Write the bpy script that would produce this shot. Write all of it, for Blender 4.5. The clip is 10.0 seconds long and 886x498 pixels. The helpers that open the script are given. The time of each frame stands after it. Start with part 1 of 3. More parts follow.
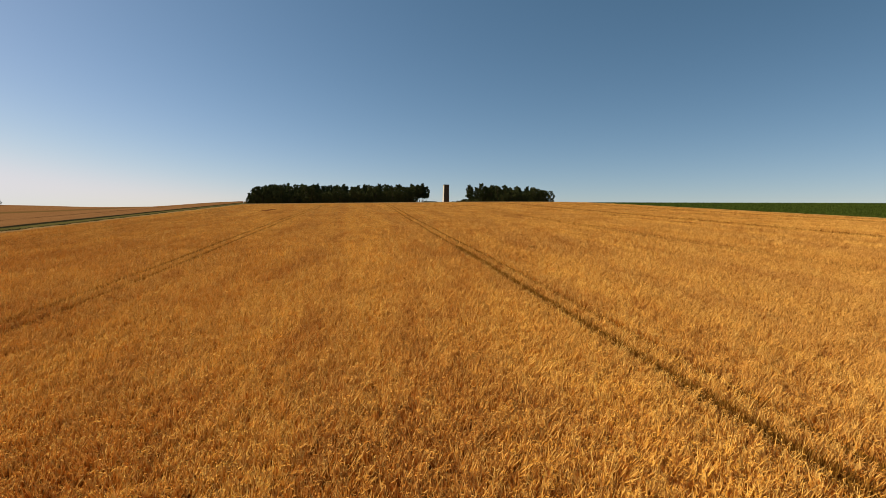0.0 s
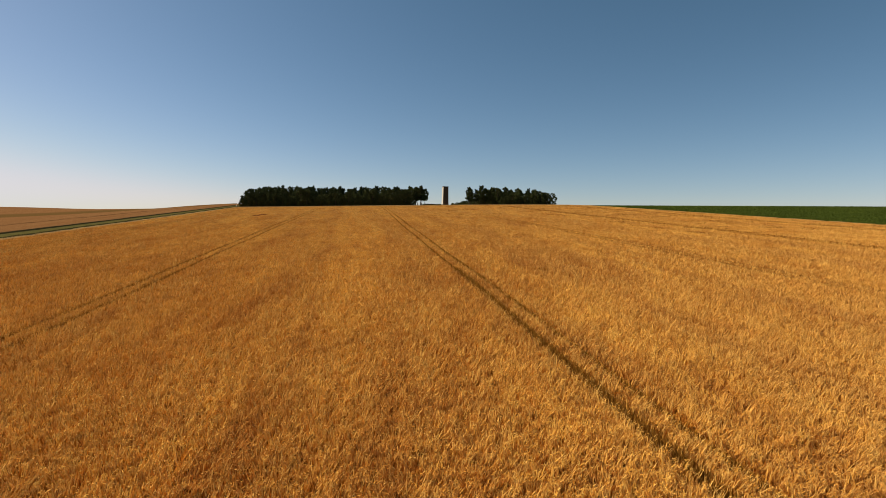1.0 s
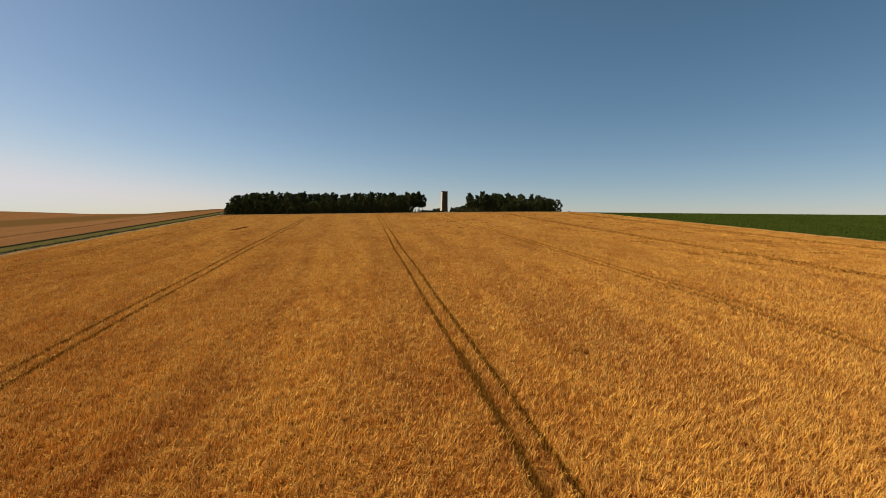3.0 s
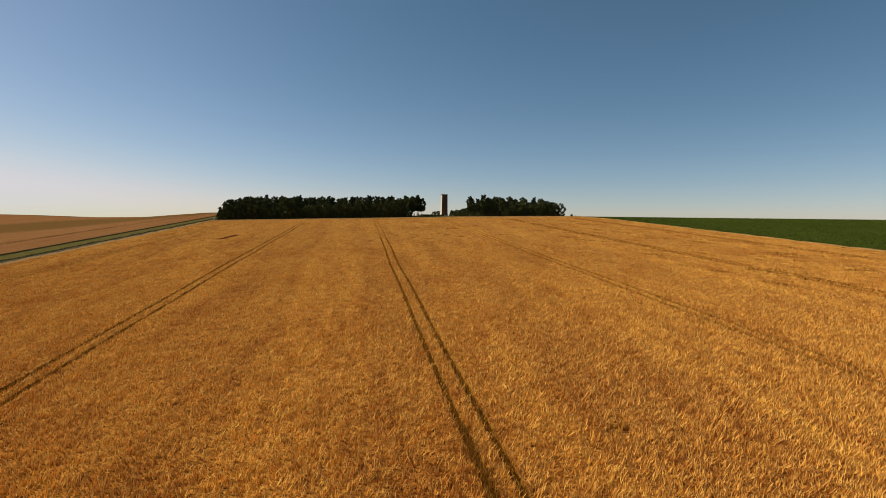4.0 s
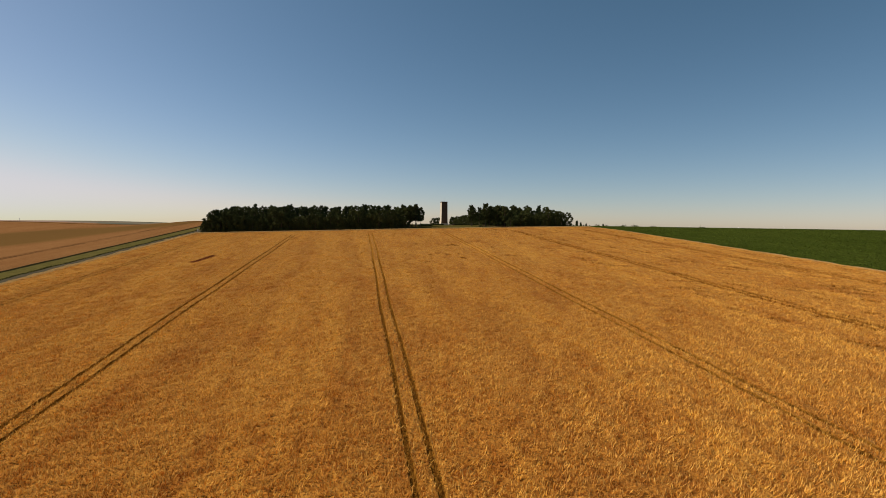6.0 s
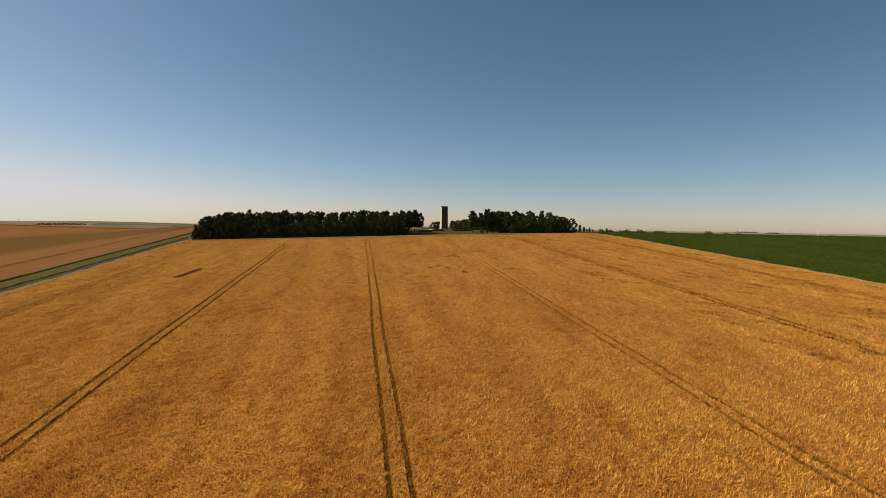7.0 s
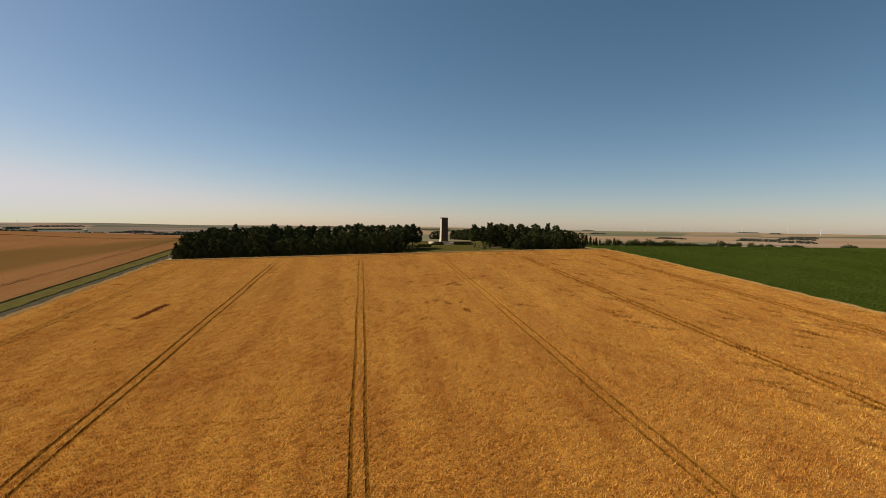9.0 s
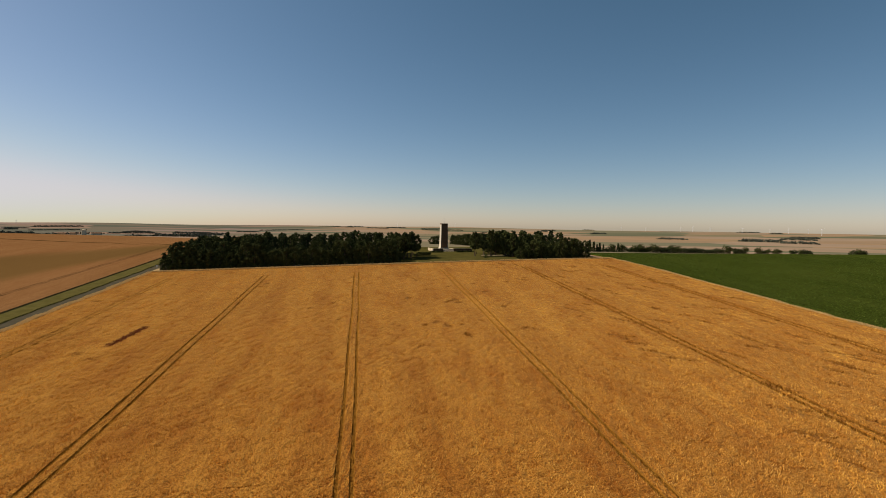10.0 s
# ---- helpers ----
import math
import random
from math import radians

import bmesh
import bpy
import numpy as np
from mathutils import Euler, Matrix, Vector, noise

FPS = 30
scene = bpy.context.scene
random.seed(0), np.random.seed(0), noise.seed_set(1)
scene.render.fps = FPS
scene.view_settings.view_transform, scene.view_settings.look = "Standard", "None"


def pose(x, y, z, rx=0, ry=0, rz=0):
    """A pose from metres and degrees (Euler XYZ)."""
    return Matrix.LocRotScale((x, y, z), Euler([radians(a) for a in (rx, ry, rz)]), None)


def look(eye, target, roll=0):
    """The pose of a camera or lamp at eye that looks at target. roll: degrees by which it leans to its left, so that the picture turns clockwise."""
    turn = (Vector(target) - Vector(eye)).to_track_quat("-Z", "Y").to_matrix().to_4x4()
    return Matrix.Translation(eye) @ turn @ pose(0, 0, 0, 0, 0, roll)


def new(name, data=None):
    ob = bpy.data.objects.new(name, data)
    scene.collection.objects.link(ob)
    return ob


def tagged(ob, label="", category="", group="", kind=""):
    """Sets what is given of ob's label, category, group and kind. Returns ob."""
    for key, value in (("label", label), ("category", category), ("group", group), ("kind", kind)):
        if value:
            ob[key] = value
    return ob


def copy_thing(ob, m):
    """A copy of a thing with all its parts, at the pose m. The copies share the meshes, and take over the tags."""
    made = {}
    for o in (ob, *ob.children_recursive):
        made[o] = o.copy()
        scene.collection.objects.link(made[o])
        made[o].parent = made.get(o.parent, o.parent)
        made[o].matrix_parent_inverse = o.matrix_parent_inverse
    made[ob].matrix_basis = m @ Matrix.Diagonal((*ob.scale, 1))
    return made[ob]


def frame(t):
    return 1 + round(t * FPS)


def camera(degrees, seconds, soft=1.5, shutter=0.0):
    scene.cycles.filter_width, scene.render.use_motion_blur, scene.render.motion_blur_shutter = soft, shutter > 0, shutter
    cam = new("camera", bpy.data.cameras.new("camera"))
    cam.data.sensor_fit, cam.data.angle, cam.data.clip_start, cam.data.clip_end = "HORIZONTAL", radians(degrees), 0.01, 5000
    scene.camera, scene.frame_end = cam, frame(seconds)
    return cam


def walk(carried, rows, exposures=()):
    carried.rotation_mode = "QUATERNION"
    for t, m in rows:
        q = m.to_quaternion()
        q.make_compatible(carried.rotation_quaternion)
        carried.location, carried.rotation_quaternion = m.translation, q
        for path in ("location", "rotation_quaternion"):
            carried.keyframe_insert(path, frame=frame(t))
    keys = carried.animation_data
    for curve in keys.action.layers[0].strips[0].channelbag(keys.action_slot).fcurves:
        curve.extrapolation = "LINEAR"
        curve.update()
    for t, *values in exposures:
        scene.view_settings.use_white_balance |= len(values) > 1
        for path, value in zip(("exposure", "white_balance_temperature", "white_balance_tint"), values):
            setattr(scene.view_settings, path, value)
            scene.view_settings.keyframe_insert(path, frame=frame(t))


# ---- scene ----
cam = camera(84.0, 10.0, 0.7)
METRES, EYE, TILT, LEAN, TURN = 80.1, 8.02, -2.26, -1.15, -9.4
ROWS = [
    (0.0, 0.0000, 0.0000, 0.0000, -0.00, -0.21, 0.13),
    (0.5, 0.0021, 0.0581, 0.0168, -0.02, -0.25, 0.17),
    (1.0, 0.0041, 0.1154, 0.0347, -0.05, -0.23, 0.12),
    (1.5, 0.0059, 0.1689, 0.0524, -0.08, -0.26, 0.16),
    (2.0, 0.0082, 0.2318, 0.0744, -0.09, -0.27, 0.14),
    (2.5, 0.0089, 0.2844, 0.0929, -0.13, -0.25, 0.13),
    (3.0, 0.0093, 0.3436, 0.1140, -0.12, -0.30, 0.10),
    (4.5, 0.0091, 0.5120, 0.1744, -0.16, -0.29, 0.13),
    (5.0, 0.0092, 0.5643, 0.1951, -0.18, -0.31, 0.13),
    (5.5, 0.0090, 0.6235, 0.2180, -0.19, -0.30, 0.21),
    (7.0, 0.0099, 0.7927, 0.2903, -0.16, -0.27, 0.19),
    (7.5, 0.0107, 0.8484, 0.3163, -0.14, -0.26, 0.19),
    (8.0, 0.0119, 0.9075, 0.3442, -0.13, -0.23, 0.20),
    (8.5, 0.0130, 0.9603, 0.3702, -0.13, -0.25, 0.24),
    (9.0, 0.0151, 1.0197, 0.3995, -0.11, -0.27, 0.29),
    (9.5, 0.0161, 1.0726, 0.4258, -0.12, -0.30, 0.31),
    (10.0, 0.0183, 1.1348, 0.4595, -0.10, -0.37, 0.30),
]
walk(cam, [(t, pose(0, 0, EYE, TILT, LEAN, TURN) @ pose(METRES * x, METRES * y, METRES * z, 90 + pitch, roll, yaw)) for t, x, y, z, yaw, pitch, roll in ROWS], [(0.0, 0.31), (1.5, 0.25), (3.0, 0.21), (6.5, 0.17), (10.0, 0.14)])

# ---- light ----
SUN_AZ, SUN_EL = 68.0, 42.0          # degrees to the left of +y, degrees above the horizon
world = bpy.data.worlds.new("sky")
scene.world = world
world.use_nodes = True
wn = world.node_tree.nodes
sky = wn.new("ShaderNodeTexSky")
sky.sky_type = "NISHITA"
sky.sun_disc = False
sky.sun_elevation, sky.sun_rotation = radians(SUN_EL), radians(-SUN_AZ)
sky.altitude, sky.air_density, sky.dust_density, sky.ozone_density = 150, 0.8, 0.5, 6.5
# colour curve that imitates haze: sky warmer and whiter where brighter, even where brightest
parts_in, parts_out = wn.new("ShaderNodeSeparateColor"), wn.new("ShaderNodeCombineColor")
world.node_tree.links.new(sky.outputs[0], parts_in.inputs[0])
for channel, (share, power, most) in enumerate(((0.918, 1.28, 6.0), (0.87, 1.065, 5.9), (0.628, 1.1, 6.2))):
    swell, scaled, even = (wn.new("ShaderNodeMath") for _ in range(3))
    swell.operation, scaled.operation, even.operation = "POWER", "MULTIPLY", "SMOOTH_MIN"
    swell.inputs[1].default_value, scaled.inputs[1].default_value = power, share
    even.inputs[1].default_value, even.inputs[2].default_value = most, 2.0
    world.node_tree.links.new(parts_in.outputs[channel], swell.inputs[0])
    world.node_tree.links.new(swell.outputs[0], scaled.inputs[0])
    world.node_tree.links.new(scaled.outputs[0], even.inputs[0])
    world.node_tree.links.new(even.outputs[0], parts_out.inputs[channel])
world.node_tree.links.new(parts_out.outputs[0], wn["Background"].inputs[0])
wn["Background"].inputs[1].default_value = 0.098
sun_data = bpy.data.lights.new("sun", "SUN")
sun_data.energy, sun_data.angle, sun_data.color = 5.0, radians(0.55), (1.0, 0.88, 0.7)
to_sun = Vector((-math.sin(radians(SUN_AZ)) * math.cos(radians(SUN_EL)), math.cos(radians(SUN_AZ)) * math.cos(radians(SUN_EL)), math.sin(radians(SUN_EL))))
new("sun", sun_data).matrix_world = look(to_sun * 500, (0, 0, 0))


# ---- materials ----
class Mat:
    """A node material with a few shorthands."""

    def __init__(self, name, rough=0.8, spec=0.3, metal=0.0):
        self.m = bpy.data.materials.new(name)
        self.m.use_nodes = True
        self.t = self.m.node_tree
        self.b = self.t.nodes["Principled BSDF"]
        self.b.inputs["Roughness"].default_value = rough
        self.b.inputs["Specular IOR Level"].default_value = spec
        self.b.inputs["Metallic"].default_value = metal

    def n(self, kind, **kw):
        node = self.t.nodes.new(kind)
        for k, v in kw.items():
            node.inputs[k].default_value = v
        return node

    def link(self, a, b):
        self.t.links.new(a, b)

    def coords(self, scale=(1, 1, 1), turn=0.0):
        geo = self.n("ShaderNodeNewGeometry")
        mp = self.n("ShaderNodeMapping")
        mp.inputs["Scale"].default_value = scale
        mp.inputs["Rotation"].default_value = (0, 0, radians(turn))
        self.link(geo.outputs["Position"], mp.inputs["Vector"])
        return mp.outputs[0]

    def noise(self, vec, scale, detail=4.0, rough=0.55):
        nz = self.n("ShaderNodeTexNoise", Scale=scale, Detail=detail, Roughness=rough)
        self.link(vec, nz.inputs["Vector"])
        return nz.outputs["Fac"]

    def ramp(self, fac, *stops):
        r = self.n("ShaderNodeValToRGB")
        els = r.color_ramp.elements
        while len(els) < len(stops):
            els.new(0.5)
        for e, (p, c) in zip(els, stops):
            e.position = p
            e.color = (*c, 1) if len(c) == 3 else c
        self.link(fac, r.inputs[0])
        return r.outputs[0]

    def mix(self, fac, a, b, how="MIX"):
        mx = self.t.nodes.new("ShaderNodeMix")
        mx.data_type, mx.blend_type = "RGBA", how
        for i, v in ((0, fac), (6, a), (7, b)):
            if isinstance(v, (int, float)):
                mx.inputs[i].default_value = v
            elif isinstance(v, tuple):
                mx.inputs[i].default_value = (*v, 1)
            else:
                self.link(v, mx.inputs[i])
        return mx.outputs[2]

    def attr(self, name):
        a = self.t.nodes.new("ShaderNodeAttribute")
        a.attribute_name = name
        return a.outputs["Fac"]

    def island(self):
        return self.n("ShaderNodeNewGeometry").outputs["Random Per Island"]

    def each(self):
        return self.n("ShaderNodeObjectInfo").outputs["Random"]

    def colour(self, c):
        if isinstance(c, tuple):
            self.b.inputs["Base Color"].default_value = (*c, 1)
        else:
            self.link(c, self.b.inputs["Base Color"])
        return self

    def glow_through(self, col, share):
        """Thin leaves and ears pass part of the sun."""
        tl = self.n("ShaderNodeBsdfTranslucent")
        self.link(col, tl.inputs["Color"])
        mx = self.n("ShaderNodeMixShader", Fac=share)
        self.link(self.b.outputs[0], mx.inputs[1])
        self.link(tl.outputs[0], mx.inputs[2])
        self.link(mx.outputs[0], self.t.nodes["Material Output"].inputs["Surface"])
        return self

    def bump(self, fac, strength=0.5, distance=0.05):
        bp = self.n("ShaderNodeBump", Strength=strength, Distance=distance)
        self.link(fac, bp.inputs["Height"])
        self.link(bp.outputs[0], self.b.inputs["Normal"])
        return self


def g3(v):
    return (v, v, v)


def wheat_mat(name, dark, mid, light, deep, pale=None):
    """Ripe cereal: bands along the rows, drifting patches, fine ear grain. pale: the tone of single ears. deep: shade
    painted into the canopy's hollows, and the tone of the darkest ears.
    """
    m = Mat(name, 0.9, 0.0)
    bands = m.noise(m.coords((0.16, 0.012, 0.1)), 1.0, 4.0, 0.6)
    patches = m.noise(m.coords((0.07, 0.03, 0.07)), 1.0, 5.0, 0.6)
    spots = m.noise(m.coords((0.55, 0.3, 0.5)), 1.0, 4.0, 0.65)
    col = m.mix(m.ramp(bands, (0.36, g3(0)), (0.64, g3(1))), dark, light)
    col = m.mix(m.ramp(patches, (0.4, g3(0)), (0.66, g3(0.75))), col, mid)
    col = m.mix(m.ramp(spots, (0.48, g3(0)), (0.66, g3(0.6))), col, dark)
    if pale:
        r = m.island()
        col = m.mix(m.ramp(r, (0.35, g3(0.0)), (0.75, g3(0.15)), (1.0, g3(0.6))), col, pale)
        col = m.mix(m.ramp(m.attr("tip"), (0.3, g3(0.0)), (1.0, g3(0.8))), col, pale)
        col = m.mix(m.ramp(r, (0.0, g3(0.75)), (0.3, g3(0.0))), col, deep)
        col = m.mix(m.ramp(m.attr("tone"), (0.0, g3(0.75)), (0.55, g3(0.0))), col, (0.66, 0.5, 0.38), "MULTIPLY")
    else:
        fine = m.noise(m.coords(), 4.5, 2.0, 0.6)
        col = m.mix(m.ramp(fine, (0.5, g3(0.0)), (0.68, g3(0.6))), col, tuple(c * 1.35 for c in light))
        # hollows of the grain get the shade between the ears painted in
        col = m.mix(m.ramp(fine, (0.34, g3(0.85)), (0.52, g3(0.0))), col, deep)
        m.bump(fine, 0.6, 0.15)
    if "wheat" in name:
        rusty = m.noise(m.coords((0.36, 0.09, 0.3)), 1.0, 6.0, 0.7)
        col = m.mix(m.ramp(rusty, (0.48, g3(0)), (0.72, g3(0.65))), col, (0.76, 0.56, 0.42), "MULTIPLY")
        worn = m.noise(m.coords((0.11, 0.05, 0.1)), 1.0, 5.0, 0.62)
        col = m.mix(m.ramp(worn, (0.5, g3(0)), (0.7, g3(0.5))), col, (0.72, 0.5, 0.36), "MULTIPLY")
    # flat crop is browned; its tone also carries the shade in the hollows
    col = m.mix(m.attr("lodged"), col, (0.11, 0.034, 0.006))
    m.colour(col)
    if "wheat" in name:
        m.b.inputs["Sheen Weight"].default_value = 0.6 if pale else 0.22
        m.b.inputs["Sheen Roughness"].default_value = 0.45
        m.b.inputs["Sheen Tint"].default_value = (1.0, 0.72, 0.3, 1)
    if pale:
        m.glow_through(col, 0.11)
    return m.m


# canopy colour is darkened to carry the shade beneath and between the ears
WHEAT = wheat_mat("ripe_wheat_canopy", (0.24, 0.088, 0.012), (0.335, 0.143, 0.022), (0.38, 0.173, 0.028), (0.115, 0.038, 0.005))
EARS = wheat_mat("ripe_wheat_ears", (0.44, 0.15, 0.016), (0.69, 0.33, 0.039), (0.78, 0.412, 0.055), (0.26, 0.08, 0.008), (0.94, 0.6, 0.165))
BARLEY = wheat_mat("ripe_barley", (0.165, 0.075, 0.028), (0.2, 0.098, 0.038), (0.225, 0.114, 0.046), (0.125, 0.054, 0.018))


bt = BARLEY.node_tree
late = bt.nodes.new("ShaderNodeMix")
late.data_type = "RGBA"
late_f = bt.nodes.new("ShaderNodeAttribute")
late_f.attribute_name = "green"
bt.links.new(late_f.outputs["Fac"], late.inputs[0])
bt.links.new(bt.nodes["Principled BSDF"].inputs["Base Color"].links[0].from_socket, late.inputs[6])
late.inputs[7].default_value = (0.108, 0.062, 0.02, 1)
bt.links.new(late.outputs[2], bt.nodes["Principled BSDF"].inputs["Base Color"])


def plain_mat(name, a, b, scale=1.0, rough=0.85, bump=0.3, dist=0.03, spec=0.0, stretch=(1, 1, 1), metal=0.0):
    m = Mat(name, rough, spec, metal)
    v = m.coords(stretch)
    fine, broad = m.noise(v, scale * 6, 4, 0.65), m.noise(v, scale * 0.7, 4, 0.6)
    col = m.mix(m.ramp(broad, (0.35, g3(0)), (0.65, g3(1))), a, b)
    col = m.mix(m.ramp(fine, (0.35, g3(0.35)), (0.6, g3(0))), col, tuple(c * 0.55 for c in a))
    return m.colour(col).bump(fine, bump, dist).m


RUT = plain_mat("weedy_wheel_track", (0.2, 0.087, 0.013), (0.27, 0.12, 0.017), 0.8, bump=0.6, dist=0.1)
CROP_SIDE = plain_mat("straw_side", (0.30, 0.18, 0.06), (0.22, 0.12, 0.04), 1.0, stretch=(1, 1, 0.2))
ASPHALT = plain_mat("old_asphalt", (0.062, 0.053, 0.035), (0.086, 0.073, 0.048), 0.35, 0.9, 0.2, 0.01)
VERGE = plain_mat("verge_grass", (0.08, 0.069, 0.02), (0.112, 0.092, 0.03), 0.5, 0.9, 0.8, 0.1)
LAWN = plain_mat("mown_lawn", (0.062, 0.054, 0.015), (0.09, 0.074, 0.021), 0.25, 0.9, 0.5, 0.05)
CHALK = plain_mat("dry_chalk_track", (0.34, 0.24, 0.12), (0.44, 0.32, 0.17), 0.3, 0.95, 0.5, 0.05)
GRAVEL = plain_mat("grey_gravel", (0.2, 0.15, 0.09), (0.26, 0.2, 0.12), 0.5, 0.95, 0.4, 0.03)
# one limestone in two tones: the tower's front as shaded, its sides as sunlit
STONE = plain_mat("shade_toned_stone", (0.115, 0.066, 0.04), (0.15, 0.088, 0.053), 0.5, 0.85, 0.25, 0.02)
STONE_SUN = plain_mat("sun_toned_limestone", (0.5, 0.44, 0.35), (0.57, 0.51, 0.42), 0.5, 0.85, 0.2, 0.02)
STONE_PALE = plain_mat("pale_limestone", (0.5, 0.4, 0.28), (0.58, 0.48, 0.35), 0.5, 0.85, 0.2, 0.02)
BARK = plain_mat("bark", (0.085, 0.06, 0.042), (0.13, 0.095, 0.065), 1.2, 0.95, 0.8, 0.05, stretch=(1, 1, 0.25))
WHITE = plain_mat("white_paint", (0.72, 0.72, 0.7), (0.8, 0.8, 0.78), 0.2, 0.45, 0.05)
METAL = plain_mat("galvanised_steel", (0.45, 0.46, 0.47), (0.55, 0.56, 0.57), 1.0, 0.45, 0.05, metal=0.8)


def leaf_mat(name, a, b, light, thin=0.0):
    m = Mat(name, 0.8, 0.02)
    r = m.island()
    col = m.mix(r, a, b)
    col = m.mix(m.ramp(m.noise(m.coords(), 0.22, 3, 0.6), (0.45, g3(0)), (0.7, g3(0.7))), col, light)
    m.colour(col)
    return (m.glow_through(col, thin) if thin else m).m


LEAF_PINE = leaf_mat("pine_needles", (0.03, 0.039, 0.016), (0.047, 0.057, 0.021), (0.06, 0.066, 0.024))
LEAF_BROAD = leaf_mat("broad_leaves", (0.036, 0.043, 0.015), (0.06, 0.068, 0.021), (0.085, 0.088, 0.028))
LEAF_BEET = leaf_mat("beet_leaves", (0.018, 0.03, 0.004), (0.12, 0.155, 0.026), (0.055, 0.074, 0.009), 0.2)
# far foliage is paled and greyed: haze put into the leaf colour
LEAF_HAZE = leaf_mat("haze_grey_foliage", (0.075, 0.08, 0.058), (0.1, 0.105, 0.077), (0.105, 0.11, 0.08))

beet = Mat("beet_canopy", 0.85, 0.0)
bv = beet.coords()
bc = beet.mix(beet.ramp(beet.noise(bv, 2.2, 4, 0.7), (0.4, g3(0)), (0.62, g3(1))), (0.02, 0.03, 0.004), (0.052, 0.07, 0.01))
bc = beet.mix(beet.ramp(beet.noise(beet.coords((0.05, 0.02, 0.05)), 1.0, 4, 0.6), (0.4, g3(0)), (0.7, g3(0.5))), bc, (0.066, 0.078, 0.014))
BEET = beet.colour(bc).bump(beet.noise(bv, 2.2, 4, 0.7), 1.0, 0.25).m

# the open land: large fields of stubble, straw, green crops and bare chalk, greyed to imitate haze
land = Mat("patchwork_farmland", 0.95, 0.0)
vor = land.n("ShaderNodeTexVoronoi", Scale=1.0)
land.link(land.coords((0.0019, 0.0042, 0.0), 17), vor.inputs["Vector"])
sep = land.n("ShaderNodeSeparateColor")
land.link(vor.outputs["Color"], sep.inputs[0])
cells = land.n("ShaderNodeValToRGB")
cells.color_ramp.interpolation = "CONSTANT"
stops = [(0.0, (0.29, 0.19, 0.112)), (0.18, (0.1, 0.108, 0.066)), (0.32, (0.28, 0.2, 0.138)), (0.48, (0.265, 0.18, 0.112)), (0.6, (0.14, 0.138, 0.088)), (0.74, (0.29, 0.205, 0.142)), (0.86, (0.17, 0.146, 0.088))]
while len(cells.color_ramp.elements) < len(stops):
    cells.color_ramp.elements.new(0.5)
for e, (p, c) in zip(cells.color_ramp.elements, stops):
    e.position, e.color = p, (*c, 1)
land.link(sep.outputs[0], cells.inputs[0])
lc = land.mix(land.ramp(land.noise(land.coords((0.01, 0.003, 0.01)), 1.0, 5, 0.6), (0.35, g3(0.3)), (0.65, g3(0))), cells.outputs[0], (0.2, 0.14, 0.08))
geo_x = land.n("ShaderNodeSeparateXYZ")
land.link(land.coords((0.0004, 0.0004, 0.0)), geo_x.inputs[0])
west_haze = land.n("ShaderNodeMapRange")
west_haze.inputs[1].default_value, west_haze.inputs[2].default_value = -0.35, 0.15
west_haze.inputs[3].default_value, west_haze.inputs[4].default_value = 1.0, 0.0
land.link(geo_x.outputs[0], west_haze.inputs[0])
# bluish grey multiplied in towards the west paints distance haze on the fields
lc = land.mix(west_haze.outputs[0], lc, (0.84, 0.85, 1.05), "MULTIPLY")
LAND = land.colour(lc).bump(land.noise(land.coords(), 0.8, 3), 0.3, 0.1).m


# ---- shape of the land ----
GX, GY = 0.035, 0.0718                     # rise per metre along x and y on the near slope
SLOPE = math.hypot(GX, GY)
WHEAT_TALL = 0.72


def ease(a, b, x):
    t = np.clip((x - a) / (b - a), 0, 1)
    return t * t * (3 - 2 * t)


RIDGE_U = np.arange(-600, 9000, 5.0)
fall = SLOPE * (1 - ease(297, 402, RIDGE_U)) - 0.034 * ease(417, 647, RIDGE_U) * (1 - ease(940, 1460, RIDGE_U))
fall = np.where(RIDGE_U < -100, SLOPE * ease(-420, -100, RIDGE_U), fall)
RIDGE_H = np.cumsum(fall) * 5
RIDGE_H -= np.interp(0, RIDGE_U, RIDGE_H)


def crop_h(x, y):
    """Height of the long ridge, at the top of the wheat."""
    return np.interp((GX * x + GY * y) / SLOPE, RIDGE_U, RIDGE_H)


def soil_h(x, y):
    x, y = np.asarray(x, float), np.asarray(y, float)
    r = np.hypot(x - 40, y - 190)
    far = ease(700, 2200, r) * (5.0 * np.sin(x / 610 + 1.3) * np.sin(y / 830 + 0.4) + 3.0 * np.sin(x / 260 + y / 470))
    dip = (3.7 + 1.6 * np.exp(-(((x + 240) / 75) ** 2))) * ease(-93, -175, x) * ease(140, 400, y) * (1 - ease(900, 1600, r))
    dip += 3.4 * ease(352, 440, y) * ease(122, 160, x) * (1 - ease(700, 1300, r))
    dip += 16.0 * ease(950, 1900, r) * (1 - ease(3000, 4700, r)) * ease(-50, -700, x)
    hollow = dip + 1.3 * np.exp(-(((x - 66) / 28) ** 2 + ((y - 396) / 26) ** 2) ** 2)
    return crop_h(x, y) - WHEAT_TALL - hollow + far + 30.0 * ease(2200, 4750, r) + ease(2600, 4700, r) * np.interp(np.degrees(np.arctan2(x - 16, y - 91)), (-40, -20, 0, 10, 28, 50), (-10, -9, -3, 1, -11, -5))


def ground_z(x, y):
    return float(soil_h(x, y))


